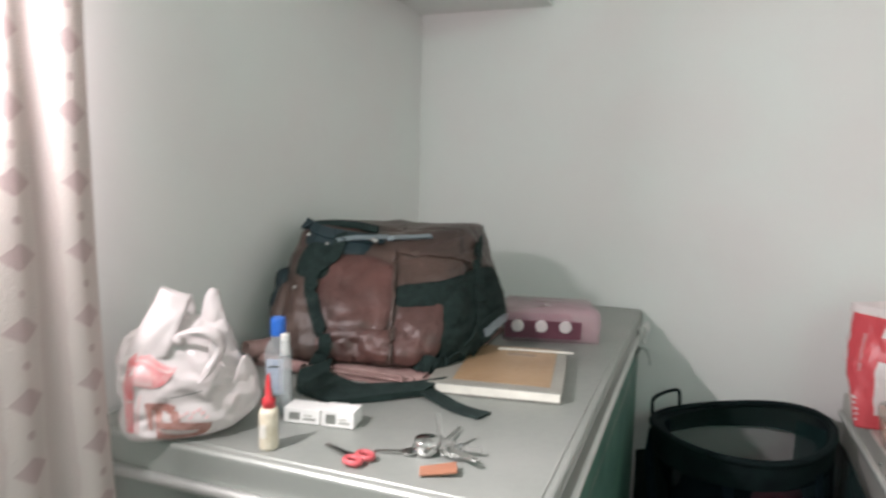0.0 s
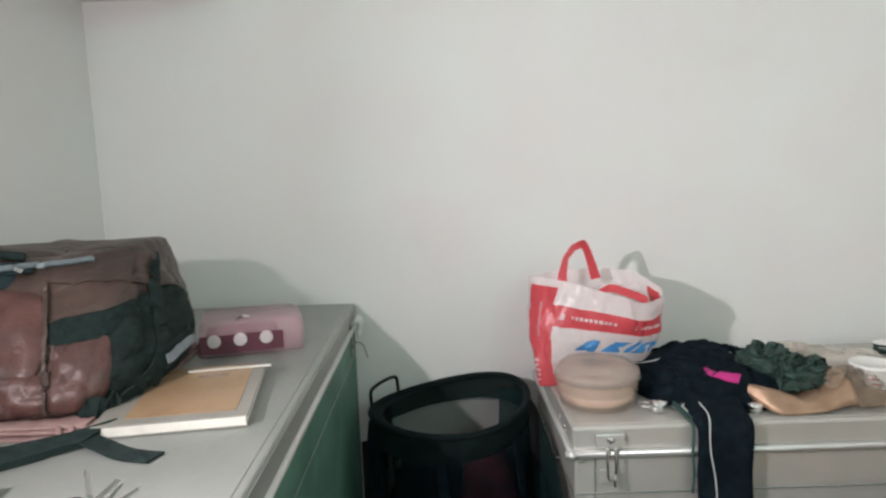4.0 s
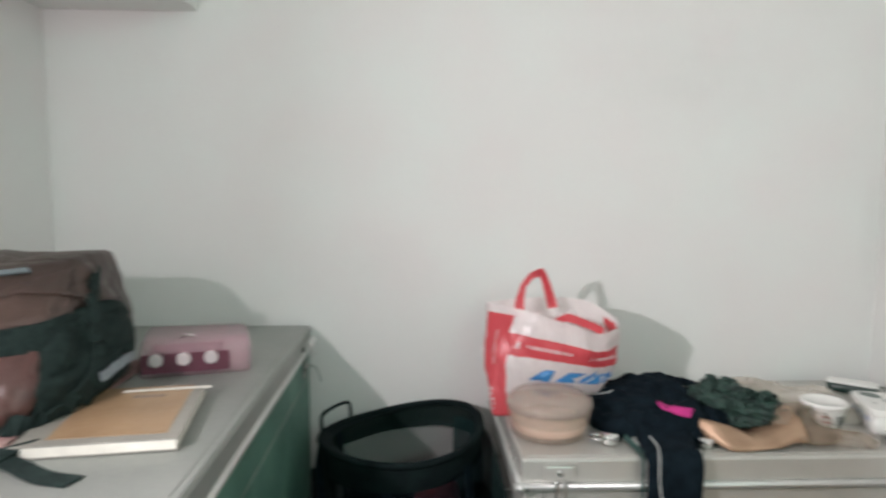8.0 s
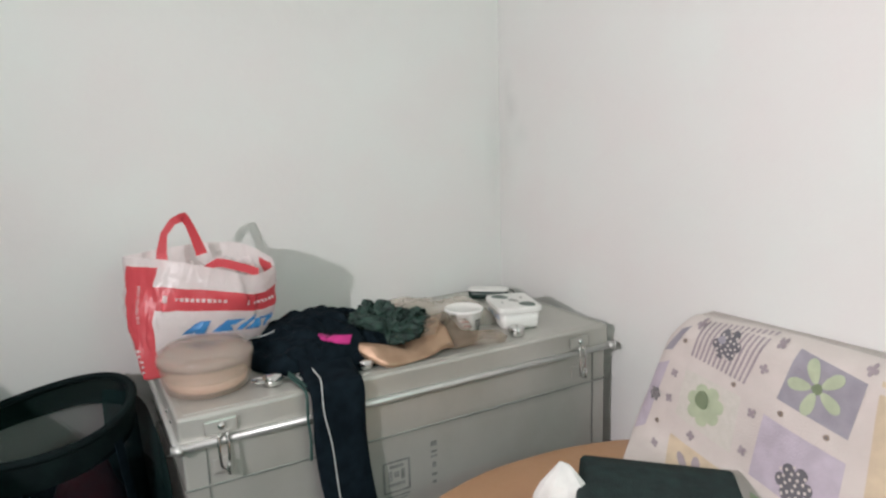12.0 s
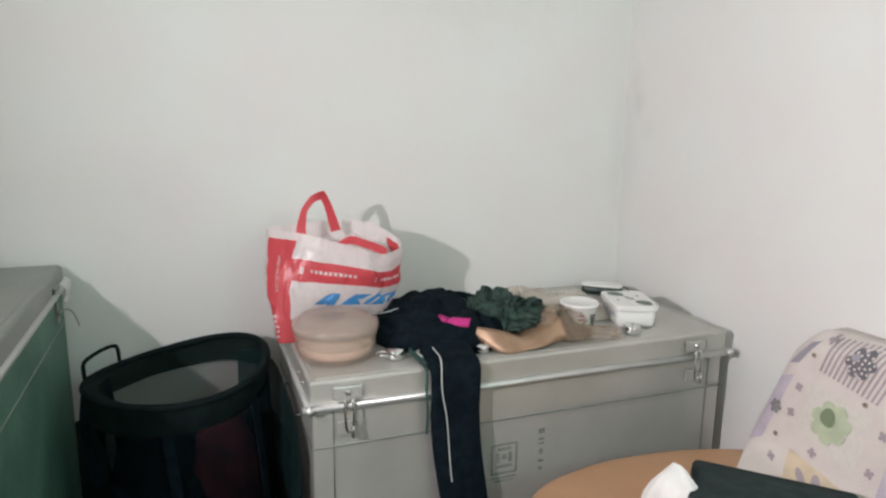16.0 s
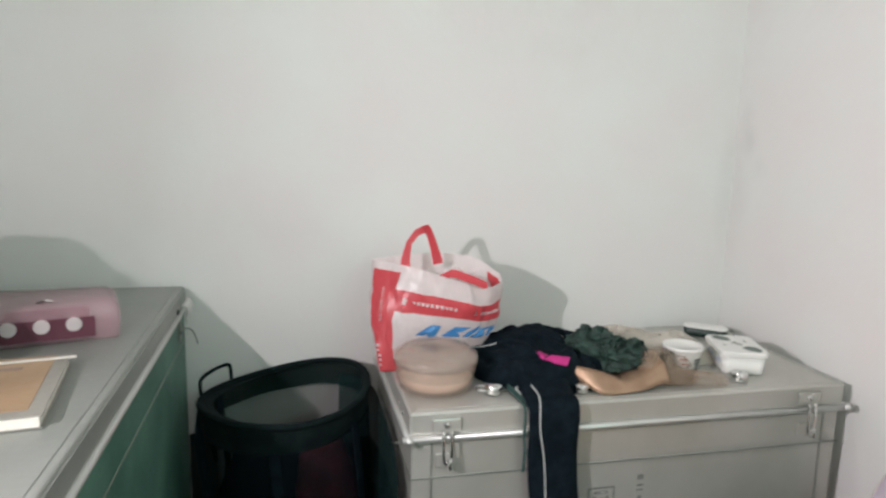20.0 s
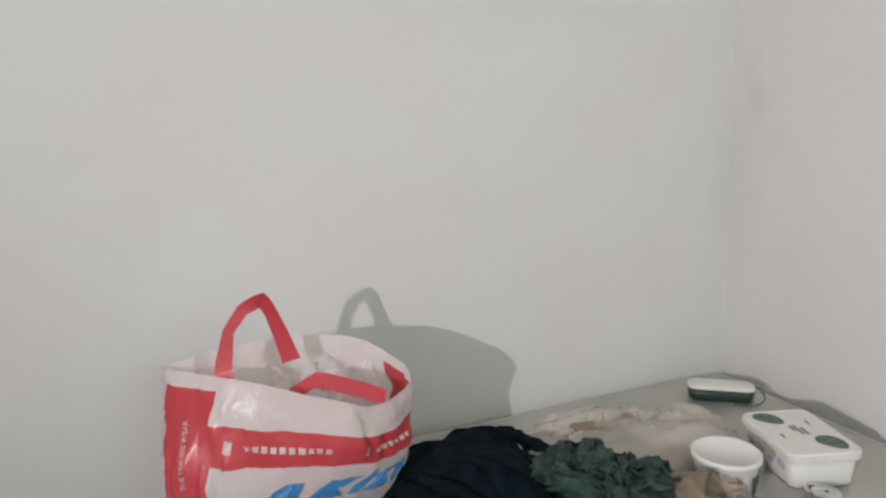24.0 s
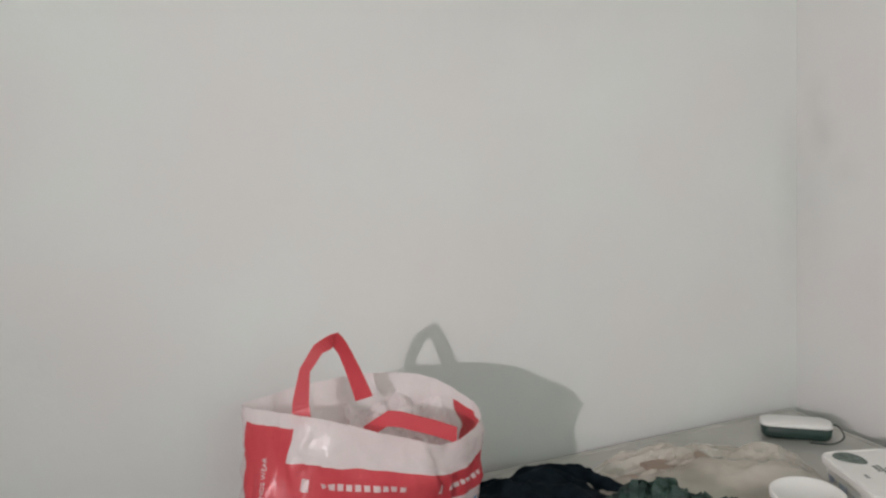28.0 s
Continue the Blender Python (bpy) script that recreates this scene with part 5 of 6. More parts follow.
rolled(-2.3, -0.965, AT + 0.03, -0.5, -0.85, 0.07, 34, "open end of the rolled cloth")
rolled(-2.165, -0.975, AT + 0.02, 0.9, -0.2, 0.11, 22, "rolled edge of the cloth")
for k in range(4):
    x = -1.99 + 0.02 * k
    part("fringe", tube(spline([(x, -0.93, AT + 0.012), (x + 0.006, -0.945, AT + 0.016), (x + 0.012, -0.955, AT + 0.006)], 8), 0.004, 6), PINK_MAT, mat_cloth)

# ---- drawing board, pencil, pink pouch ----
board = thing("drawing_book", "thick tan-covered book with white page edges lying on the trunk", "book", pose(-1.835, -0.805, AT + 0.001, 0, 0, 8.5))
part("page_block", block(-0.115, 0.114, -0.136, 0.132, 0.002, 0.017, 0.001), PAGE, board, "white page block")
part("cover", block(-0.117, 0.117, -0.1365, 0.1365, 0.017, 0.0195, 0.0008), BOARD_GREY, board, "grey board cover")
part("cover_panel", block(-0.075, 0.096, -0.112, 0.1362, 0.0195, 0.0203), TAN_PAPER, board, "tan cover panel")
part("back_cover", block(-0.117, 0.117, -0.1365, 0.1365, 0.0, 0.002, 0.0006), BOARD_GREY, board)
part("label", block(0.0, 0.055, 0.07, 0.085, 0.0203, 0.0207), BEIGE_CLOTH, board)
pencil = thing("ruler", "thin white plastic ruler lying on the book", "ruler", pose(-1.795, -0.688, AT + 0.022, 0, 0, 11))
part("strip", block(-0.08, 0.072, -0.004, 0.004, 0, 0.003, 0.0006), PAGE, pencil)

purse = thing("pink_pouch", "clear pink vinyl pouch with white buttons, beside the backpack", "pouch", pose(-1.826, -0.437, AT + 0.001, 0, 0, 16))
bm = bmesh.new()
loft(bm, [rounded(0.108, 0.085, 0.012, 0), rounded(0.112, 0.089, 0.016, 0.006), rounded(0.113, 0.088, 0.018, 0.045), rounded(0.11, 0.084, 0.018, 0.066), rounded(0.1, 0.074, 0.016, 0.075)])
part("pouch_body", wobble(bm, 0.005, 16, 2), PINK_VINYL, purse, smooth=True)
part("lining", block(-0.1, 0.06, -0.075, 0.065, 0.003, 0.036, 0.008), PINK_DARK, purse, "plum coloured contents")
part("front_band", block(-0.107, 0.066, -0.0935, -0.09, 0.01, 0.05, 0.001), PINK_DARK, purse, "darker band")
for x in (-0.078, -0.024, 0.03):
    part("button", lathe([(0.014, 0), (0.014, 0.003), (0.012, 0.004), (0.001, 0.004)], 24), BAG_WHITE, purse, smooth=True).matrix_basis = pose(x, -0.0935, 0.038, 90, 0, 0)
part("zip_pull", tube([(-0.03, -0.06, 0.075), (-0.016, -0.066, 0.082), (-0.004, -0.064, 0.078)], 0.0035, 8), CHROME, purse)

# ---- white carrier bag, bottles and small things ----
white_bag = thing("carrier_bag", "white polythene carrier bag with faded red and brown print", "bag")


SACK = pose(-2.182, -1.251, AT + 0.001, 0, 0, 41) @ Matrix.Scale(0.87, 4)
SIDES = [(0.0, -0.098, 0.05, 0.05), (0.012, -0.108, 0.085, 0.062), (0.03, -0.109, 0.106, 0.066), (0.062, -0.109, 0.114, 0.064), (0.1, -0.112, 0.104, 0.06), (0.122, -0.112, 0.08, 0.055), (0.146, -0.106, 0.072, 0.046), (0.167, -0.09, 0.065, 0.036), (0.185, -0.06, 0.055, 0.022), (0.193, -0.03, 0.04, 0.01)]


def sack_point(a, z):
    """The sack's skin: a is the turn about its middle, z the height."""
    k = max(i for i in range(len(SIDES) - 1) if SIDES[i][0] <= z)
    (z0, l0, r0, d0), (z1, l1, r1, d1) = SIDES[k], SIDES[k + 1]
    f = min((z - z0) / (z1 - z0), 1)
    l, r, d = l0 + (l1 - l0) * f, r0 + (r1 - r0) * f, d0 + (d1 - d0) * f
    c, s = math.cos(a), math.sin(a)
    p = Vector(((l + r) / 2 + (r - l) / 2 * math.copysign(abs(c) ** 0.75, c), d * math.copysign(abs(s) ** 0.8, s), z))
    # folds fan out from the tied middle
    q = Vector((p.x + 0.015, 0, 0.17 - z))
    turn = math.atan2(q.x, q.z + 0.02)
    fan = abs(noise.noise(Vector((turn * 3.2, q.length * 7, 2.0 + (s > 0) * 5)))) - 0.25
    flat = abs(noise.noise(Vector((p.x * 19 + z * 8, z * 17, 6 + (s > 0) * 4)))) - 0.25
    out = Vector((c * 0.6, s, 0))
    return p + out * min(z / 0.03, 1) * (0.022 * fan * min(q.length / 0.06, 1) + 0.018 * flat)


bm = bmesh.new()
rng = random.Random(5)
NQ, NZ = 36, 15
rings = []
for k in range(NZ + 1):
    ring = []
    for i in range(NQ):
        a = (i + 0.5 * (k % 2) + rng.uniform(-0.32, 0.32)) / NQ * math.tau
        z = min(max(0.193 * (k + (rng.uniform(-0.32, 0.32) if 0 < k < NZ else 0)) / NZ, 0), 0.193)
        p = sack_point(a, z)
        ring.append(p + Vector((rng.uniform(-1, 1), rng.uniform(-1, 1), 0)) * 0.0035 * min(k / 2, 1))
    rings.append(ring)
loft(bm, rings)
bmesh.ops.triangulate(bm, faces=bm.faces[:])
bmesh.ops.subdivide_edges(bm, edges=bm.edges[:], cuts=2, use_grid_fill=True)
bmesh.ops.smooth_vert(bm, verts=bm.verts[:], factor=0.45, use_axis_x=True, use_axis_y=True, use_axis_z=True)
white_bag.matrix_basis = SACK
sack = part("sack", bm, POLY_WHITE, white_bag, smooth=True)


def film(name, lines, label, n=16):
    """A strap of film between two edge curves, slightly creased."""
    a, b = spline(lines[0], n), spline(lines[1], n)
    bm = bmesh.new()
    rows = []
    for k in range(7):
        rows.append([p.lerp(q, k / 6) + Vector((0, 0.006 * noise.noise(Vector((i * 0.25, k * 0.6, 3))) - 0.006 * math.sin(math.pi * k / 6), 0)) for i, (p, q) in enumerate(zip(a, b))])
    loft(bm, rows, closed=False)
    ob = part(name, bm, POLY_WHITE, white_bag, label, smooth=True)
    ob.modifiers.new("thick", "SOLIDIFY").thickness = 0.0012
    return ob


film("handle", ([(-0.1, -0.03, 0.13), (-0.078, -0.03, 0.175), (-0.055, -0.022, 0.215), (-0.04, -0.015, 0.243)], [(-0.03, -0.045, 0.135), (-0.018, -0.045, 0.175), (-0.003, -0.03, 0.205), (0.006, -0.018, 0.226)]), "broad upright film handle")
film("handle", ([(-0.04, -0.012, 0.13), (-0.03, 0.0, 0.17), (-0.012, 0.006, 0.21), (-0.04, 0.006, 0.243)], [(0.01, 0.0, 0.12), (0.01, 0.008, 0.17), (0.012, 0.01, 0.2), (0.006, 0.008, 0.226)]), "inner film of the handle")
film("handle", ([(0.02, -0.012, 0.15), (0.02, -0.008, 0.19), (0.027, -0.004, 0.225), (0.036, 0.0, 0.239)], [(0.068, -0.01, 0.14), (0.06, -0.008, 0.18), (0.052, -0.004, 0.215), (0.048, 0.0, 0.235)]), "narrow upright film handle")
film("fold", ([(-0.016, -0.05, 0.176), (0.012, -0.058, 0.186), (0.045, -0.056, 0.182), (0.055, -0.05, 0.165)], [(-0.014, -0.052, 0.17), (0.012, -0.062, 0.172), (0.038, -0.066, 0.162), (0.046, -0.062, 0.14)]), "looped film edge")
film("fold", ([(0.055, -0.05, 0.168), (0.056, -0.058, 0.145), (0.035, -0.072, 0.115), (0.016, -0.078, 0.1)], [(0.03, -0.06, 0.165), (0.03, -0.068, 0.14), (0.02, -0.076, 0.115), (0.012, -0.08, 0.1)]), "looped film edge")
film("fold", ([(0.06, -0.03, 0.05), (0.068, -0.05, 0.09), (0.078, -0.045, 0.12), (0.086, -0.03, 0.128)], [(0.11, -0.015, 0.05), (0.11, -0.02, 0.085), (0.1, -0.02, 0.115), (0.092, -0.025, 0.128)]), "pleated side fold")
skin = tree_of([sack])


def printed(name, outline, mat, label, cuts=10, lift=0.0018):
    """A print on the sack's front between a lower and an upper edge line."""
    lo, hi = spline([(x, -0.2, z) for x, z in outline[0]], cuts), spline([(x, -0.2, z) for x, z in outline[1]], cuts)
    part(name, draped(skin, [[p.lerp(q, k / 6) for p, q in zip(lo, hi)] for k in range(7)], (0, 1, 0), lift), mat, white_bag, label, smooth=True)


printed("red_print", ([(-0.096, 0.098), (-0.073, 0.094), (-0.051, 0.091), (-0.034, 0.101), (-0.022, 0.114)], [(-0.088, 0.135), (-0.076, 0.145), (-0.059, 0.143), (-0.038, 0.126), (-0.018, 0.121)]), RED_PRINT, "faded red print")
printed("red_print", ([(-0.094, 0.02), (-0.088, 0.018), (-0.083, 0.018)], [(-0.098, 0.099), (-0.09, 0.098), (-0.082, 0.096)]), RED_PRINT, "faded red print")
printed("pale_panel", ([(-0.081, 0.098), (-0.066, 0.095), (-0.053, 0.094)], [(-0.08, 0.123), (-0.068, 0.127), (-0.058, 0.12)]), PINK_PRINT, "pale pink panel in the print", 8, 0.0024)
printed("pink_line", ([(-0.048, 0.094), (-0.034, 0.104), (-0.024, 0.119)], [(-0.044, 0.092), (-0.031, 0.101), (-0.02, 0.117)]), RED_PRINT, "", 8)
printed("pink_line", ([(-0.079, 0.018), (-0.078, 0.05), (-0.074, 0.08)], [(-0.0765, 0.018), (-0.0755, 0.05), (-0.0715, 0.079)]), PINK_PRINT, "", 8)
for lo, hi in (([(-0.078, 0.132), (-0.06, 0.131), (-0.04, 0.117), (-0.024, 0.115)], [(-0.078, 0.1345), (-0.06, 0.1335), (-0.04, 0.1195), (-0.024, 0.1165)]), ([(-0.088, 0.112), (-0.084, 0.118), (-0.081, 0.126)], [(-0.087, 0.109), (-0.082, 0.115), (-0.079, 0.124)]), ([(-0.094, 0.068), (-0.088, 0.066), (-0.083, 0.069)], [(-0.094, 0.071), (-0.088, 0.069), (-0.083, 0.072)])):
    printed("white_curl", [lo, hi], POLY_WHITE, "white curl in the print", 12, 0.0026)
# worn brown lettering, an arch over two broken lines
printed("brown_print", ([(-0.0605, 0.025), (-0.0575, 0.023), (-0.0545, 0.024)], [(-0.066, 0.066), (-0.06, 0.069), (-0.055, 0.067)]), BROWN_PRINT, "reddish brown print")
printed("brown_print", ([(-0.055, 0.056), (-0.04, 0.055), (-0.026, 0.047)], [(-0.056, 0.068), (-0.038, 0.067), (-0.02, 0.061)]), BROWN_PRINT, "reddish brown print")
printed("brown_print", ([(-0.05, 0.04), (-0.046, 0.038), (-0.041, 0.039)], [(-0.053, 0.06), (-0.047, 0.06), (-0.04, 0.06)]), BROWN_PRINT, "reddish brown print")
printed("brown_print", ([(-0.026, 0.036), (-0.02, 0.034), (-0.014, 0.034)], [(-0.031, 0.056), (-0.023, 0.055), (-0.016, 0.052)]), BROWN_PRINT, "reddish brown print")
printed("brown_print", ([(-0.05, 0.027), (-0.03, 0.025), (-0.005, 0.022), (0.02, 0.02), (0.031, 0.02)], [(-0.051, 0.041), (-0.03, 0.036), (-0.008, 0.036), (0.012, 0.034), (0.034, 0.031)]), BROWN_PRINT, "reddish brown print", 16)
printed("brown_print", ([(-0.048, 0.008), (-0.03, 0.006), (-0.008, 0.006), (0.012, 0.008)], [(-0.05, 0.028), (-0.036, 0.019), (-0.012, 0.015), (0.014, 0.017)]), BROWN_PRINT, "reddish brown print", 14)
printed("brown_print", ([(0.012, 0.008), (0.018, 0.01), (0.026, 0.014)], [(0.012, 0.021), (0.02, 0.021), (0.032, 0.022)]), BROWN_PRINT, "reddish brown print", 6)
for x, z in ((-0.012, 0.046), (-0.004, 0.05), (0.006, 0.05), (0.014, 0.053), (0.02, 0.048), (0.002, 0.043), (0.026, 0.041)):
    printed("sprig", ([(x - 0.003, z - 0.003), (x + 0.003, z - 0.002)], [(x - 0.002, z + 0.002), (x + 0.003, z + 0.003)]), PINK_PRINT, "", 3)
hit = skin.ray_cast(Vector((-0.0134, -0.2, 0.166)), Vector((0, 1, 0)), 0.3)[0]
part("button", lathe([(0.001, -0.004), (0.0085, -0.004), (0.0095, 0.0), (0.008, 0.003), (0.001, 0.0035)], 20), POLY_WHITE, white_bag, "round white snap button", smooth=True).matrix_basis = pose(-0.0134, hit.y - 0.014, 0.166, 80, 0, 0)
printed("pen_line", ([(-0.03, 0.074), (0.0, 0.078), (0.02, 0.084)], [(-0.03, 0.0752), (0.0, 0.0795), (0.02, 0.0855)]), STENCIL, "dark thin line")

bottle = thing("sanitizer_bottle", "clear plastic bottle with a blue cap and pale label", "bottle", pose(-2.115, -1.128, AT + 0.001, 0, 0, 25) @ Matrix.Scale(0.88, 4))
bm = bmesh.new()
loft(bm, [rounded(0.022, 0.014, 0.01, 0), rounded(0.024, 0.016, 0.012, 0.006), rounded(0.024, 0.016, 0.012, 0.105), rounded(0.018, 0.014, 0.011, 0.122), rounded(0.012, 0.012, 0.01, 0.13), rounded(0.012, 0.012, 0.01, 0.137)])
part("bottle_body", bm, CLEAR_BOTTLE, bottle, smooth=True)
part("label", block(-0.018, 0.012, -0.0172, -0.0162, 0.03, 0.095), LABEL, bottle, "pale blue label with small print")
for k in range(5):
    part("print_bar", block(-0.014, 0.006 - 0.003 * (k % 2), -0.0178, -0.0173, 0.04 + k * 0.01, 0.043 + k * 0.01), STENCIL if k == 4 else LABEL, bottle)
part("cap", lathe([(0.0135, 0.136), (0.0135, 0.164), (0.012, 0.168), (0.001, 0.168)], 26), BLUE_PLASTIC, bottle, "blue flip cap", smooth=False)

stick = thing("white_bottle", "slim translucent white bottle beside the capped one", "bottle", pose(-2.09, -1.146, AT + 0.001) @ Matrix.Diagonal((0.72, 0.72, 0.95, 1)))
part("bottle_body", lathe([(0.012, 0), (0.0135, 0.003), (0.0135, 0.1), (0.011, 0.108), (0.009, 0.13), (0.001, 0.132)], 24), CLEAR_BOTTLE, stick, smooth=True)
part("cap", lathe([(0.0095, 0.1), (0.0095, 0.134), (0.001, 0.136)], 20), WHITE_PLASTIC, stick)

glue = thing("glue_bottle", "cream glue bottle with a red pointed cap", "bottle", pose(-2.037, -1.262, AT + 0.001) @ Matrix.Diagonal((0.8, 0.8, 0.96, 1)))
part("bottle_body", lathe([(0.0155, 0), (0.0165, 0.003), (0.0158, 0.03), (0.0165, 0.052), (0.015, 0.058), (0.009, 0.061)], 28), CREAM, glue, smooth=True)
part("label_mark", block(-0.006, 0.006, -0.0172, -0.0164, 0.018, 0.038, 0.0003), PAGE, glue)
part("nozzle", lathe([(0.0115, 0.059), (0.0115, 0.072), (0.006, 0.076), (0.0042, 0.1), (0.0018, 0.108), (0.0005, 0.109)], 22), RED_PLASTIC, glue, "red pointed cap", smooth=True)

for x, y, w, h in ((-2.047, -1.153, 0.058, 0.0225), (-1.99, -1.146, 0.052, 0.025)):
    carton = thing("medicine_box", "small white printed carton lying on the trunk", "box", pose(x, y, AT + 0.001, 0, 0, 8), group="cartons")
    part("carton", block(-w / 2, w / 2, -0.017, 0.02, 0, h, 0.0008), PAPER, carton)
    part("print_panel", block(-w * 0.35, -w * 0.05, -0.0176, -0.0171, 0.005, h - 0.006), STEEL_DARK, carton)
    part("print_bar", block(w * 0.05, w * 0.38, -0.0176, -0.0171, 0.006, 0.009), STEEL_DARK, carton)
    part("print_bar", block(w * 0.05, w * 0.3, -0.0176, -0.0171, 0.012, 0.0135), BOARD_GREY, carton)

scissors = thing("scissors", "small scissors with red plastic handles", "scissors", pose(-1.918, -1.246, AT + 0.003, 0, 0, -20))
for s in (-1, 1):
    ring = [(0.016 + 0.012 * math.cos(a), s * 0.011 + 0.0085 * math.sin(a), 0.003) for a in [k * math.tau / 20 for k in range(20)]]
    part("handle", tube(ring, 0.0042, 8, True), RED_FADED, scissors, "red plastic finger loop", smooth=True)
    part("blade", ribbon([(0.006, s * 0.004, 0.002), (-0.02, 0, 0.002), (-0.052, -s * 0.002, 0.002)], [Vector((0, 0.004, 0)), Vector((0, 0.0035, 0)), Vector((0, 0.0008, 0))], 0.0014), CHROME, scissors)

keys = thing("key_bunch", "bunch of steel keys with round fob and tan leather tag", "keys")
part("fob", lathe([(0.001, 0), (0.016, 0.0), (0.018, 0.004), (0.018, 0.016), (0.016, 0.02), (0.001, 0.02)], 28, (-1.832, -1.19, AT + 0.002)), CHROME, keys, "round polished fob", smooth=True)
for k in range(4):
    a = k * 1.57 + 0.4
    part("fob_hole", lathe([(0.0035, 0), (0.0035, 0.001)], 10), STENCIL, keys).matrix_basis = Matrix.Translation((-1.832 + 0.0183 * math.cos(a), -1.19 + 0.0183 * math.sin(a), AT + 0.012)) @ pose(0, 0, 0, 0, 90, math.degrees(a))
part("split_ring", tube([(-1.795 + 0.014 * math.cos(a), -1.19 + 0.014 * math.sin(a), AT + 0.012 + 0.006 * math.sin(a * 2)) for a in [k * math.tau / 24 for k in range(24)]], 0.0016, 6, True), CHROME, keys)
for x, y, z, rx, ry, rz in ((-1.86, -1.205, 0.004, 0, 3, 195), (-1.822, -1.165, 0.016, 25, -32, 118), (-1.812, -1.172, 0.014, 20, -12, 75), (-1.798, -1.178, 0.01, 35, 2, 12), (-1.796, -1.188, 0.007, 8, 2, -8), (-1.793, -1.195, 0.013, 40, -6, -30)):
    k = part("key", block(-0.004, 0.04, -0.0035, 0.0035, -0.001, 0.001, 0.0005), CHROME, keys, "steel key")
    box_m = pose(x, y, AT + z, rx, ry, rz)
    k.matrix_basis = box_m
    part("key_bow", lathe([(0.004, -0.001), (0.011, -0.001), (0.011, 0.001), (0.004, 0.001), (0.004, -0.001)], 18, (-0.008, 0, 0), cap=(False, False)), CHROME, k)
part("leather_tag", wobble(block(-0.024, 0.024, -0.013, 0.013, 0, 0.003, 0.001), 0.002, 60), TAG_LEATHER, keys, "tan leather tag").matrix_basis = pose(-1.795, -1.24, AT + 0.004, 4, -6, 25)


# ---- chair by the right wall ----
chair = thing("armchair", "chair with brown seat and printed cream cover over its back", "chair")


def chair_point(u, v, lift=0.0):
    """A point of the covered backrest; u runs along the wall, v is the height."""
    left = 0.745 + 0.27 * (v - 0.358) + 2.1 * max(v - 0.655, 0) ** 1.6
    e = max(min(u - left, 1.44 - u, 0.732 - v), 0)
    k = max(0, 1 - e / 0.045)
    x = -0.158 + 0.2 * (v - 0.35) + 0.045 * (1 - math.sqrt(max(0, 1 - k * k)))
    x += 0.006 * noise.noise(Vector((u * 7, v * 6, 2))) + 0.005 * math.sin(u * 9 + v * 14) * 0.5
    # the cloth bends forward where it reaches the seat
    w = 0.014
    d = 1.5 * w * math.log1p(math.exp((0.44 - v) / w))
    z = 0.424 + w * math.log1p(math.exp((v - 0.424) / w))
    # the padding sags at its free corner
    z -= 0.01 * max(0.0, min(1.0, (1.08 - u) / 0.2)) * max(0.0, min(1.0, (v - 0.6) / 0.12))
    return Vector((x - 0.64 * d - lift * 0.8, -u - 0.77 * d, z + lift * 0.6))


bm = bmesh.new()
grid = []
for j in range(30):
    v = 0.47 + 0.262 * j / 29
    left = 0.745 + 0.27 * (v - 0.358) + 2.1 * max(v - 0.655, 0) ** 1.6
    row = [chair_point(left + (1.44 - left) * (0.5 - 0.5 * math.cos(math.pi * i / 48)), v) for i in range(49)]
    back = [Vector((min(p.x + 0.09, -0.0 + 0.012), p.y, p.z)) for p in (row[-1], row[0])]
    grid.append(row + back)
loft(bm, grid)
bmesh.ops.translate(bm, verts=bm.verts, vec=(0.005, 0, -0.003))
part("padded_core", bm, CHAIR_CLOTH, chair, "padding under the cover", smooth=True)
bm = bmesh.new()
grid = []
for j in range(61):
    v = 0.3 + 0.432 * j / 60
    left = 0.745 + 0.27 * (v - 0.358) + 2.1 * max(v - 0.655, 0) ** 1.6
    grid.append([chair_point(left + (1.44 - left) * (0.5 - 0.5 * math.cos(math.pi * i / 48)), v) for i in range(49)])
loft(bm, grid, closed=False)
part("cover", bm, CHAIR_CLOTH, chair, "cream cloth cover with patchwork flower print", smooth=True)


def patch(name, corners, mat, lift=0.0012, label=""):
    bm = bmesh.new()
    a, b, c, d = [Vector((*p, 0)) for p in corners]
    rows = []
    for y in range(9):
        rows.append([(lambda q: chair_point(q.x, q.y, lift))(a.lerp(b, x / 8).lerp(d.lerp(c, x / 8), y / 8)) for x in range(9)])
    loft(bm, rows, closed=False)
    return part(name, bm, mat, chair, label, smooth=True)


def petal(name, u, v, ru, rv, turn, mat, lift):
    bm = bmesh.new()
    c, s = math.cos(radians(turn)), math.sin(radians(turn))
    rings = []
    for f in (0.05, 0.4, 0.72, 1.0):
        ring = []
        for k in range(18):
            a = k * math.tau / 18
            x, y = f * ru * math.cos(a), f * rv * math.sin(a) * (1 + 0.25 * math.cos(a))
            ring.append(chair_point(u + x * c - y * s, v + x * s + y * c, lift))
        rings.append(ring)
    loft(bm, rings, cap=(True, False))
    return part(name, bm, mat, chair)


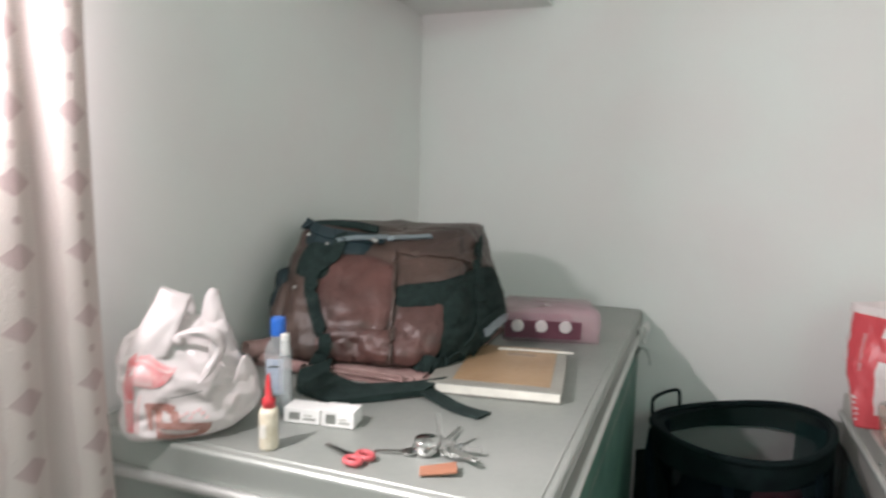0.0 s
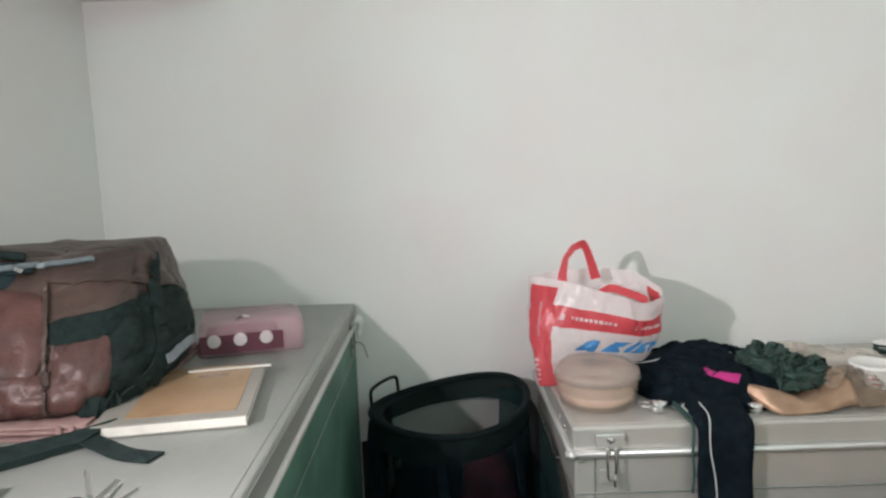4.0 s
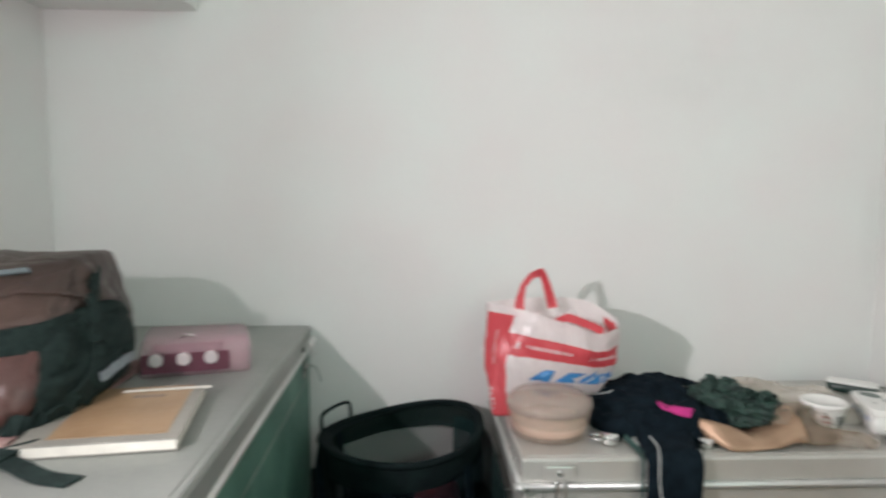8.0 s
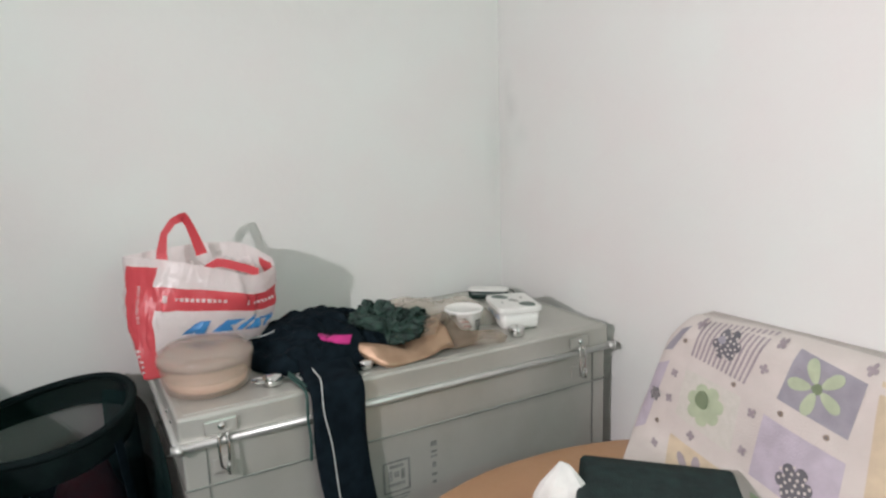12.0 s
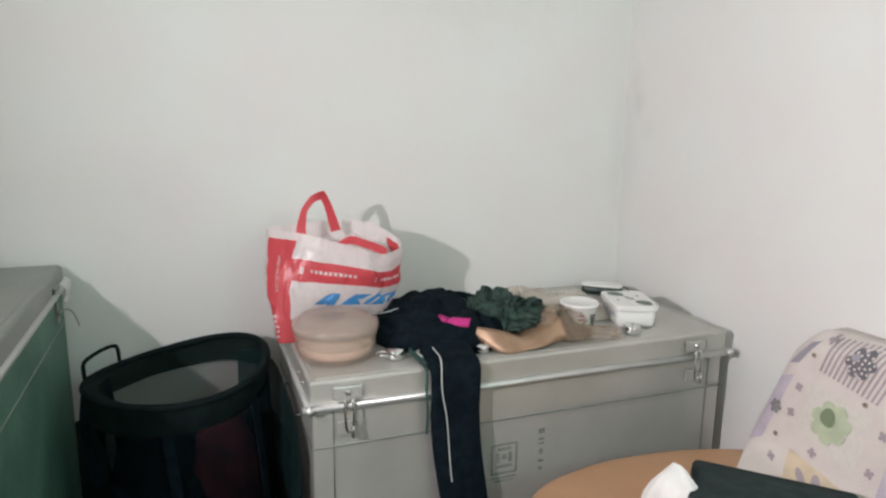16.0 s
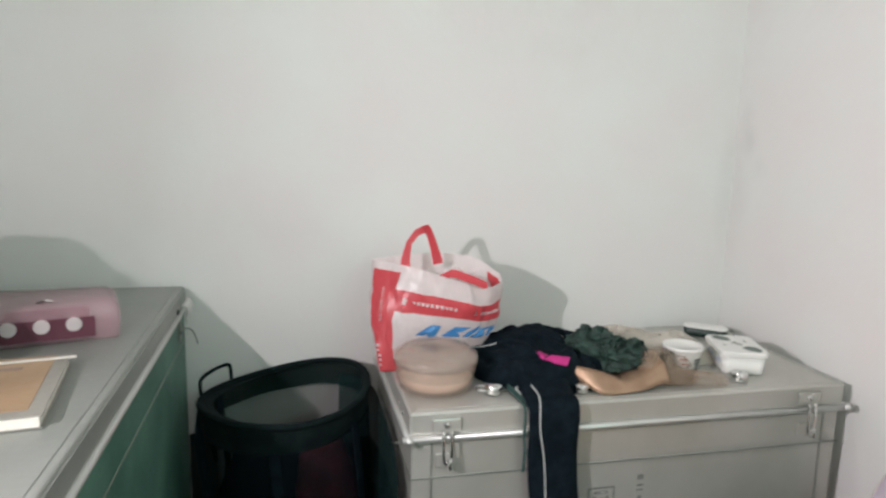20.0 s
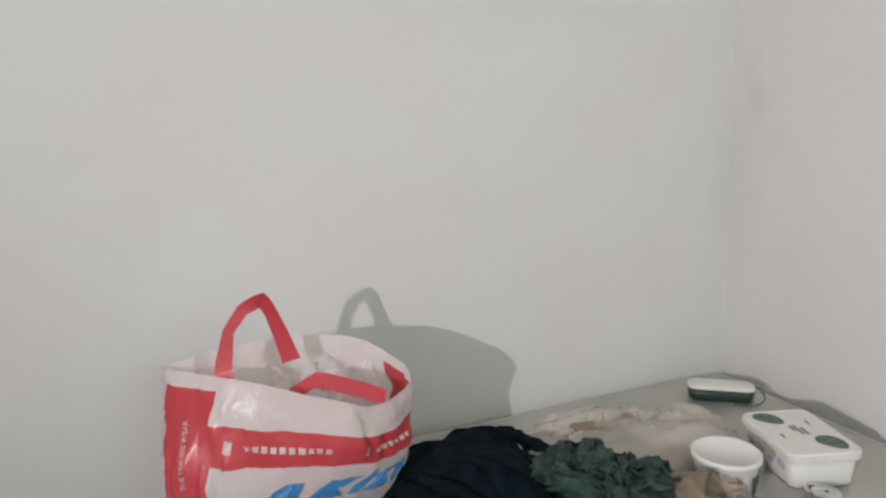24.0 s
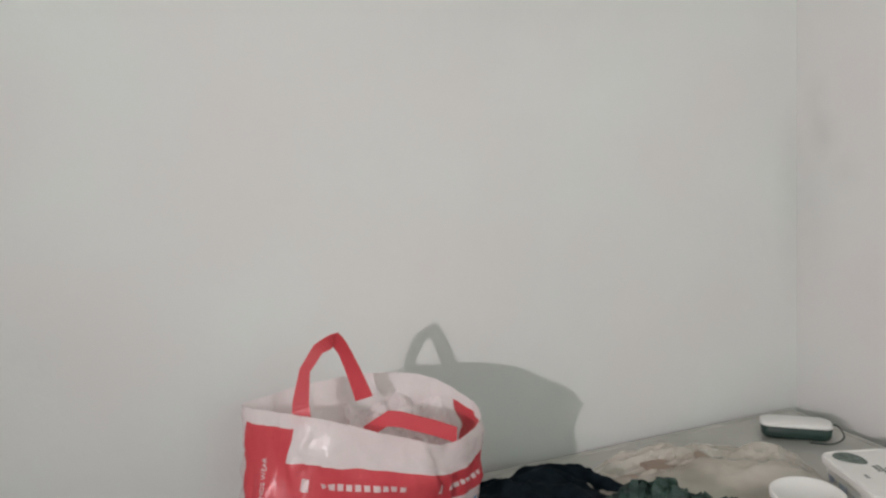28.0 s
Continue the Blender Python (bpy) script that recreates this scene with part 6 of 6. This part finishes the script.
def blossom(u, v, r, mat, core, n=6, lift=0.0024, dots=False, turn=0.0):
    for k in range(n):
        a = radians(turn) + k * math.tau / n
        petal("petal", u + 0.6 * r * math.cos(a), v + 0.6 * r * math.sin(a), 0.42 * r, 0.33 * r if n > 5 else 0.22 * r, math.degrees(a), mat, lift + 0.0002 * k)
    petal("flower_centre", u, v, 0.3 * r, 0.3 * r, 0, core, lift + 0.002)
    if dots:
        for k in range(24):
            a, q = k * 2.4, r * 0.93 * math.sqrt((k + 0.5) / 24)
            petal("spot", u + q * math.cos(a), v + q * math.sin(a), 0.085 * r, 0.085 * r, 0, CHAIR_CLOTH, lift + 0.0026)


for k in range(13):
    f0, f1 = k / 13, (k + 0.45) / 13
    lo = lambda f: (0.92 + 0.141 * f, 0.65 - 0.026 * f)
    hi = lambda f: (0.934 + 0.16 * f, 0.728 + 0.004 * f)
    patch("print_stripe", (lo(f0), lo(f1), hi(f1), hi(f0)), MAUVE_PRINT)
blossom(1.002, 0.692, 0.032, DARK_PRINT, DARK_PRINT, 6, dots=True)
petal("flower_centre", 0.99, 0.7, 0.009, 0.008, 0, PURPLE, 0.0062)
patch("print_square", ((1.128, 0.621), (1.267, 0.593), (1.281, 0.696), (1.148, 0.72)), PURPLE, label="grey purple printed square")
for k in range(5):
    a = radians(38 + 72 * k)
    petal("petal", 1.198 + 0.033 * math.cos(a), 0.66 + 0.031 * math.sin(a), 0.023, 0.0115, math.degrees(a), GREEN_PRINT, 0.0026)
petal("flower_centre", 1.198, 0.66, 0.01, 0.01, 0, OLIVE_PRINT, 0.0024)
patch("print_square", ((0.905, 0.512), (1.051, 0.48), (1.053, 0.598), (0.914, 0.617)), PALE_PRINT, label="pale flecked printed square")
blossom(0.976, 0.553, 0.044, GREEN_PRINT, GREEN_PRINT, 7, turn=10)
petal("flower_centre", 0.968, 0.561, 0.016, 0.019, 20, OLIVE_PRINT, 0.0062)
patch("print_square", ((1.097, 0.459), (1.272, 0.43), (1.272, 0.553), (1.109, 0.584)), LAVENDER, label="lavender printed square")
blossom(1.192, 0.48, 0.037, DARK_PRINT, DARK_PRINT, 6, dots=True)
patch("print_square", ((0.876, 0.355), (1.05, 0.33), (1.05, 0.439), (0.9, 0.466)), YELLOW_PRINT, label="pale yellow printed square")
petal("petal", 0.935, 0.415, 0.024, 0.011, 110, MAUVE_PRINT, 0.0026)
petal("petal", 0.97, 0.42, 0.024, 0.011, 75, MAUVE_PRINT, 0.0026)
patch("print_square", ((0.787, 0.437), (0.823, 0.457), (0.866, 0.622), (0.826, 0.6)), LAVENDER, label="lavender printed square")
blossom(0.84, 0.535, 0.016, DARK_PRINT, DARK_PRINT, 6, dots=True)
patch("print_square", ((0.84, 0.64), (0.868, 0.65), (0.905, 0.715), (0.884, 0.705)), PURPLE, label="grey purple printed square")
patch("print_square", ((1.31, 0.5), (1.42, 0.49), (1.42, 0.72), (1.3, 0.735)), YELLOW_PRINT, label="pale yellow printed square")
patch("print_square", ((1.09, 0.33), (1.26, 0.31), (1.26, 0.4), (1.1, 0.43)), GREEN_PRINT, label="pale green printed square")
for k, (u, v) in enumerate(((0.925, 0.721), (0.9, 0.679), (1.111, 0.719), (1.091, 0.666), (1.032, 0.617), (0.886, 0.597), (0.882, 0.539), (0.856, 0.478), (0.855, 0.429), (1.083, 0.575), (1.142, 0.596), (0.954, 0.48), (1.076, 0.496), (1.232, 0.584), (1.279, 0.717))):
    if k % 3 == 1:
        petal("tiny_flower", u, v, 0.006, 0.0055, 0, BEIGE_CLOTH, 0.0024)
        petal("flower_centre", u, v, 0.0022, 0.0022, 0, DARK_PRINT, 0.003)
        continue
    for q in range(4):
        a = radians(90 * q + 25 * k)
        petal("petal", u + 0.0055 * math.cos(a), v + 0.0055 * math.sin(a), 0.0048, 0.004, math.degrees(a), MAUVE_PRINT, 0.0024 + 0.0002 * q)
    petal("flower_centre", u, v, 0.003, 0.003, 0, MAUVE_PRINT, 0.0034)

seat = spline([(-0.1, -0.86, 0), (-0.157, -0.8, 0), (-0.26, -0.762, 0), (-0.378, -0.742, 0), (-0.55, -0.744, 0), (-0.71, -0.8, 0), (-0.8, -0.95, 0), (-0.82, -1.12, 0), (-0.77, -1.29, 0), (-0.6, -1.38, 0), (-0.3, -1.41, 0), (-0.1, -1.38, 0)], 96, True)
mid = Vector((-0.42, -1.08, 0))
bm = bmesh.new()
loft(bm, [[mid.lerp(p, k) + Vector((0, 0, z)) for p in seat] for k, z in ((0.94, 0.378), (0.985, 0.383), (1, 0.395), (1, 0.408), (0.985, 0.417), (0.96, 0.42), (0.6, 0.42), (0.1, 0.42))])
part("seat", bm, SEAT_WOOD, chair, "polished brown seat", smooth=True)
for x, y in ((-0.7, -0.92), (-0.7, -1.26), (-0.14, -0.9), (-0.14, -1.3)):
    part("leg", tube([(x, y, 0), (x * 0.99, y, 0.2), (x * 0.97, y, 0.385)], [0.016, 0.02, 0.024], 12), SEAT_WOOD, chair, smooth=True)
for y in (-0.92, -1.32):
    part("back_post", block(-0.075, -0.045, y - 0.02, y + 0.02, 0.3, 0.62, 0.004), SEAT_WOOD, chair)

towel = thing("folded_towel", "dark green folded towel on the chair seat", "towel", pose(-0.36, -1.075, 0.4275, 0, 0, -44))
bm = bmesh.new()
loft(bm, [rounded(0.15 * k, 0.115 * k, 0.008, z) for k, z in ((0.97, 0), (1, 0.006), (1, 0.018), (0.985, 0.024), (1, 0.03), (0.995, 0.045), (0.97, 0.052), (0.6, 0.054), (0.2, 0.054))])
part("folds", wobble(bm, 0.006, 14, 5), GREEN_TOWEL, towel, smooth=True)
note = thing("paper", "crumpled white sheet of paper on the chair seat", "paper")
bm = bmesh.new()
tent = []
for k, (half, h) in enumerate(((0.068, 0.0), (0.063, 0.03), (0.045, 0.06), (0.018, 0.086), (0.004, 0.094))):
    tent.append([Vector((half * math.cos(a) * (1.0 if math.cos(a) > 0 else 0.8), half * 0.55 * math.sin(a), h)) for a in [q * math.tau / 10 for q in range(10)]])
loft(bm, tent)
bmesh.ops.transform(bm, matrix=pose(-0.49, -0.945, 0.4215, 0, 0, -40), verts=bm.verts)
part("sheet", wobble(bm, 0.012, 18, 3, lambda c: c.z > 0.43), PAPER, note, smooth=False)
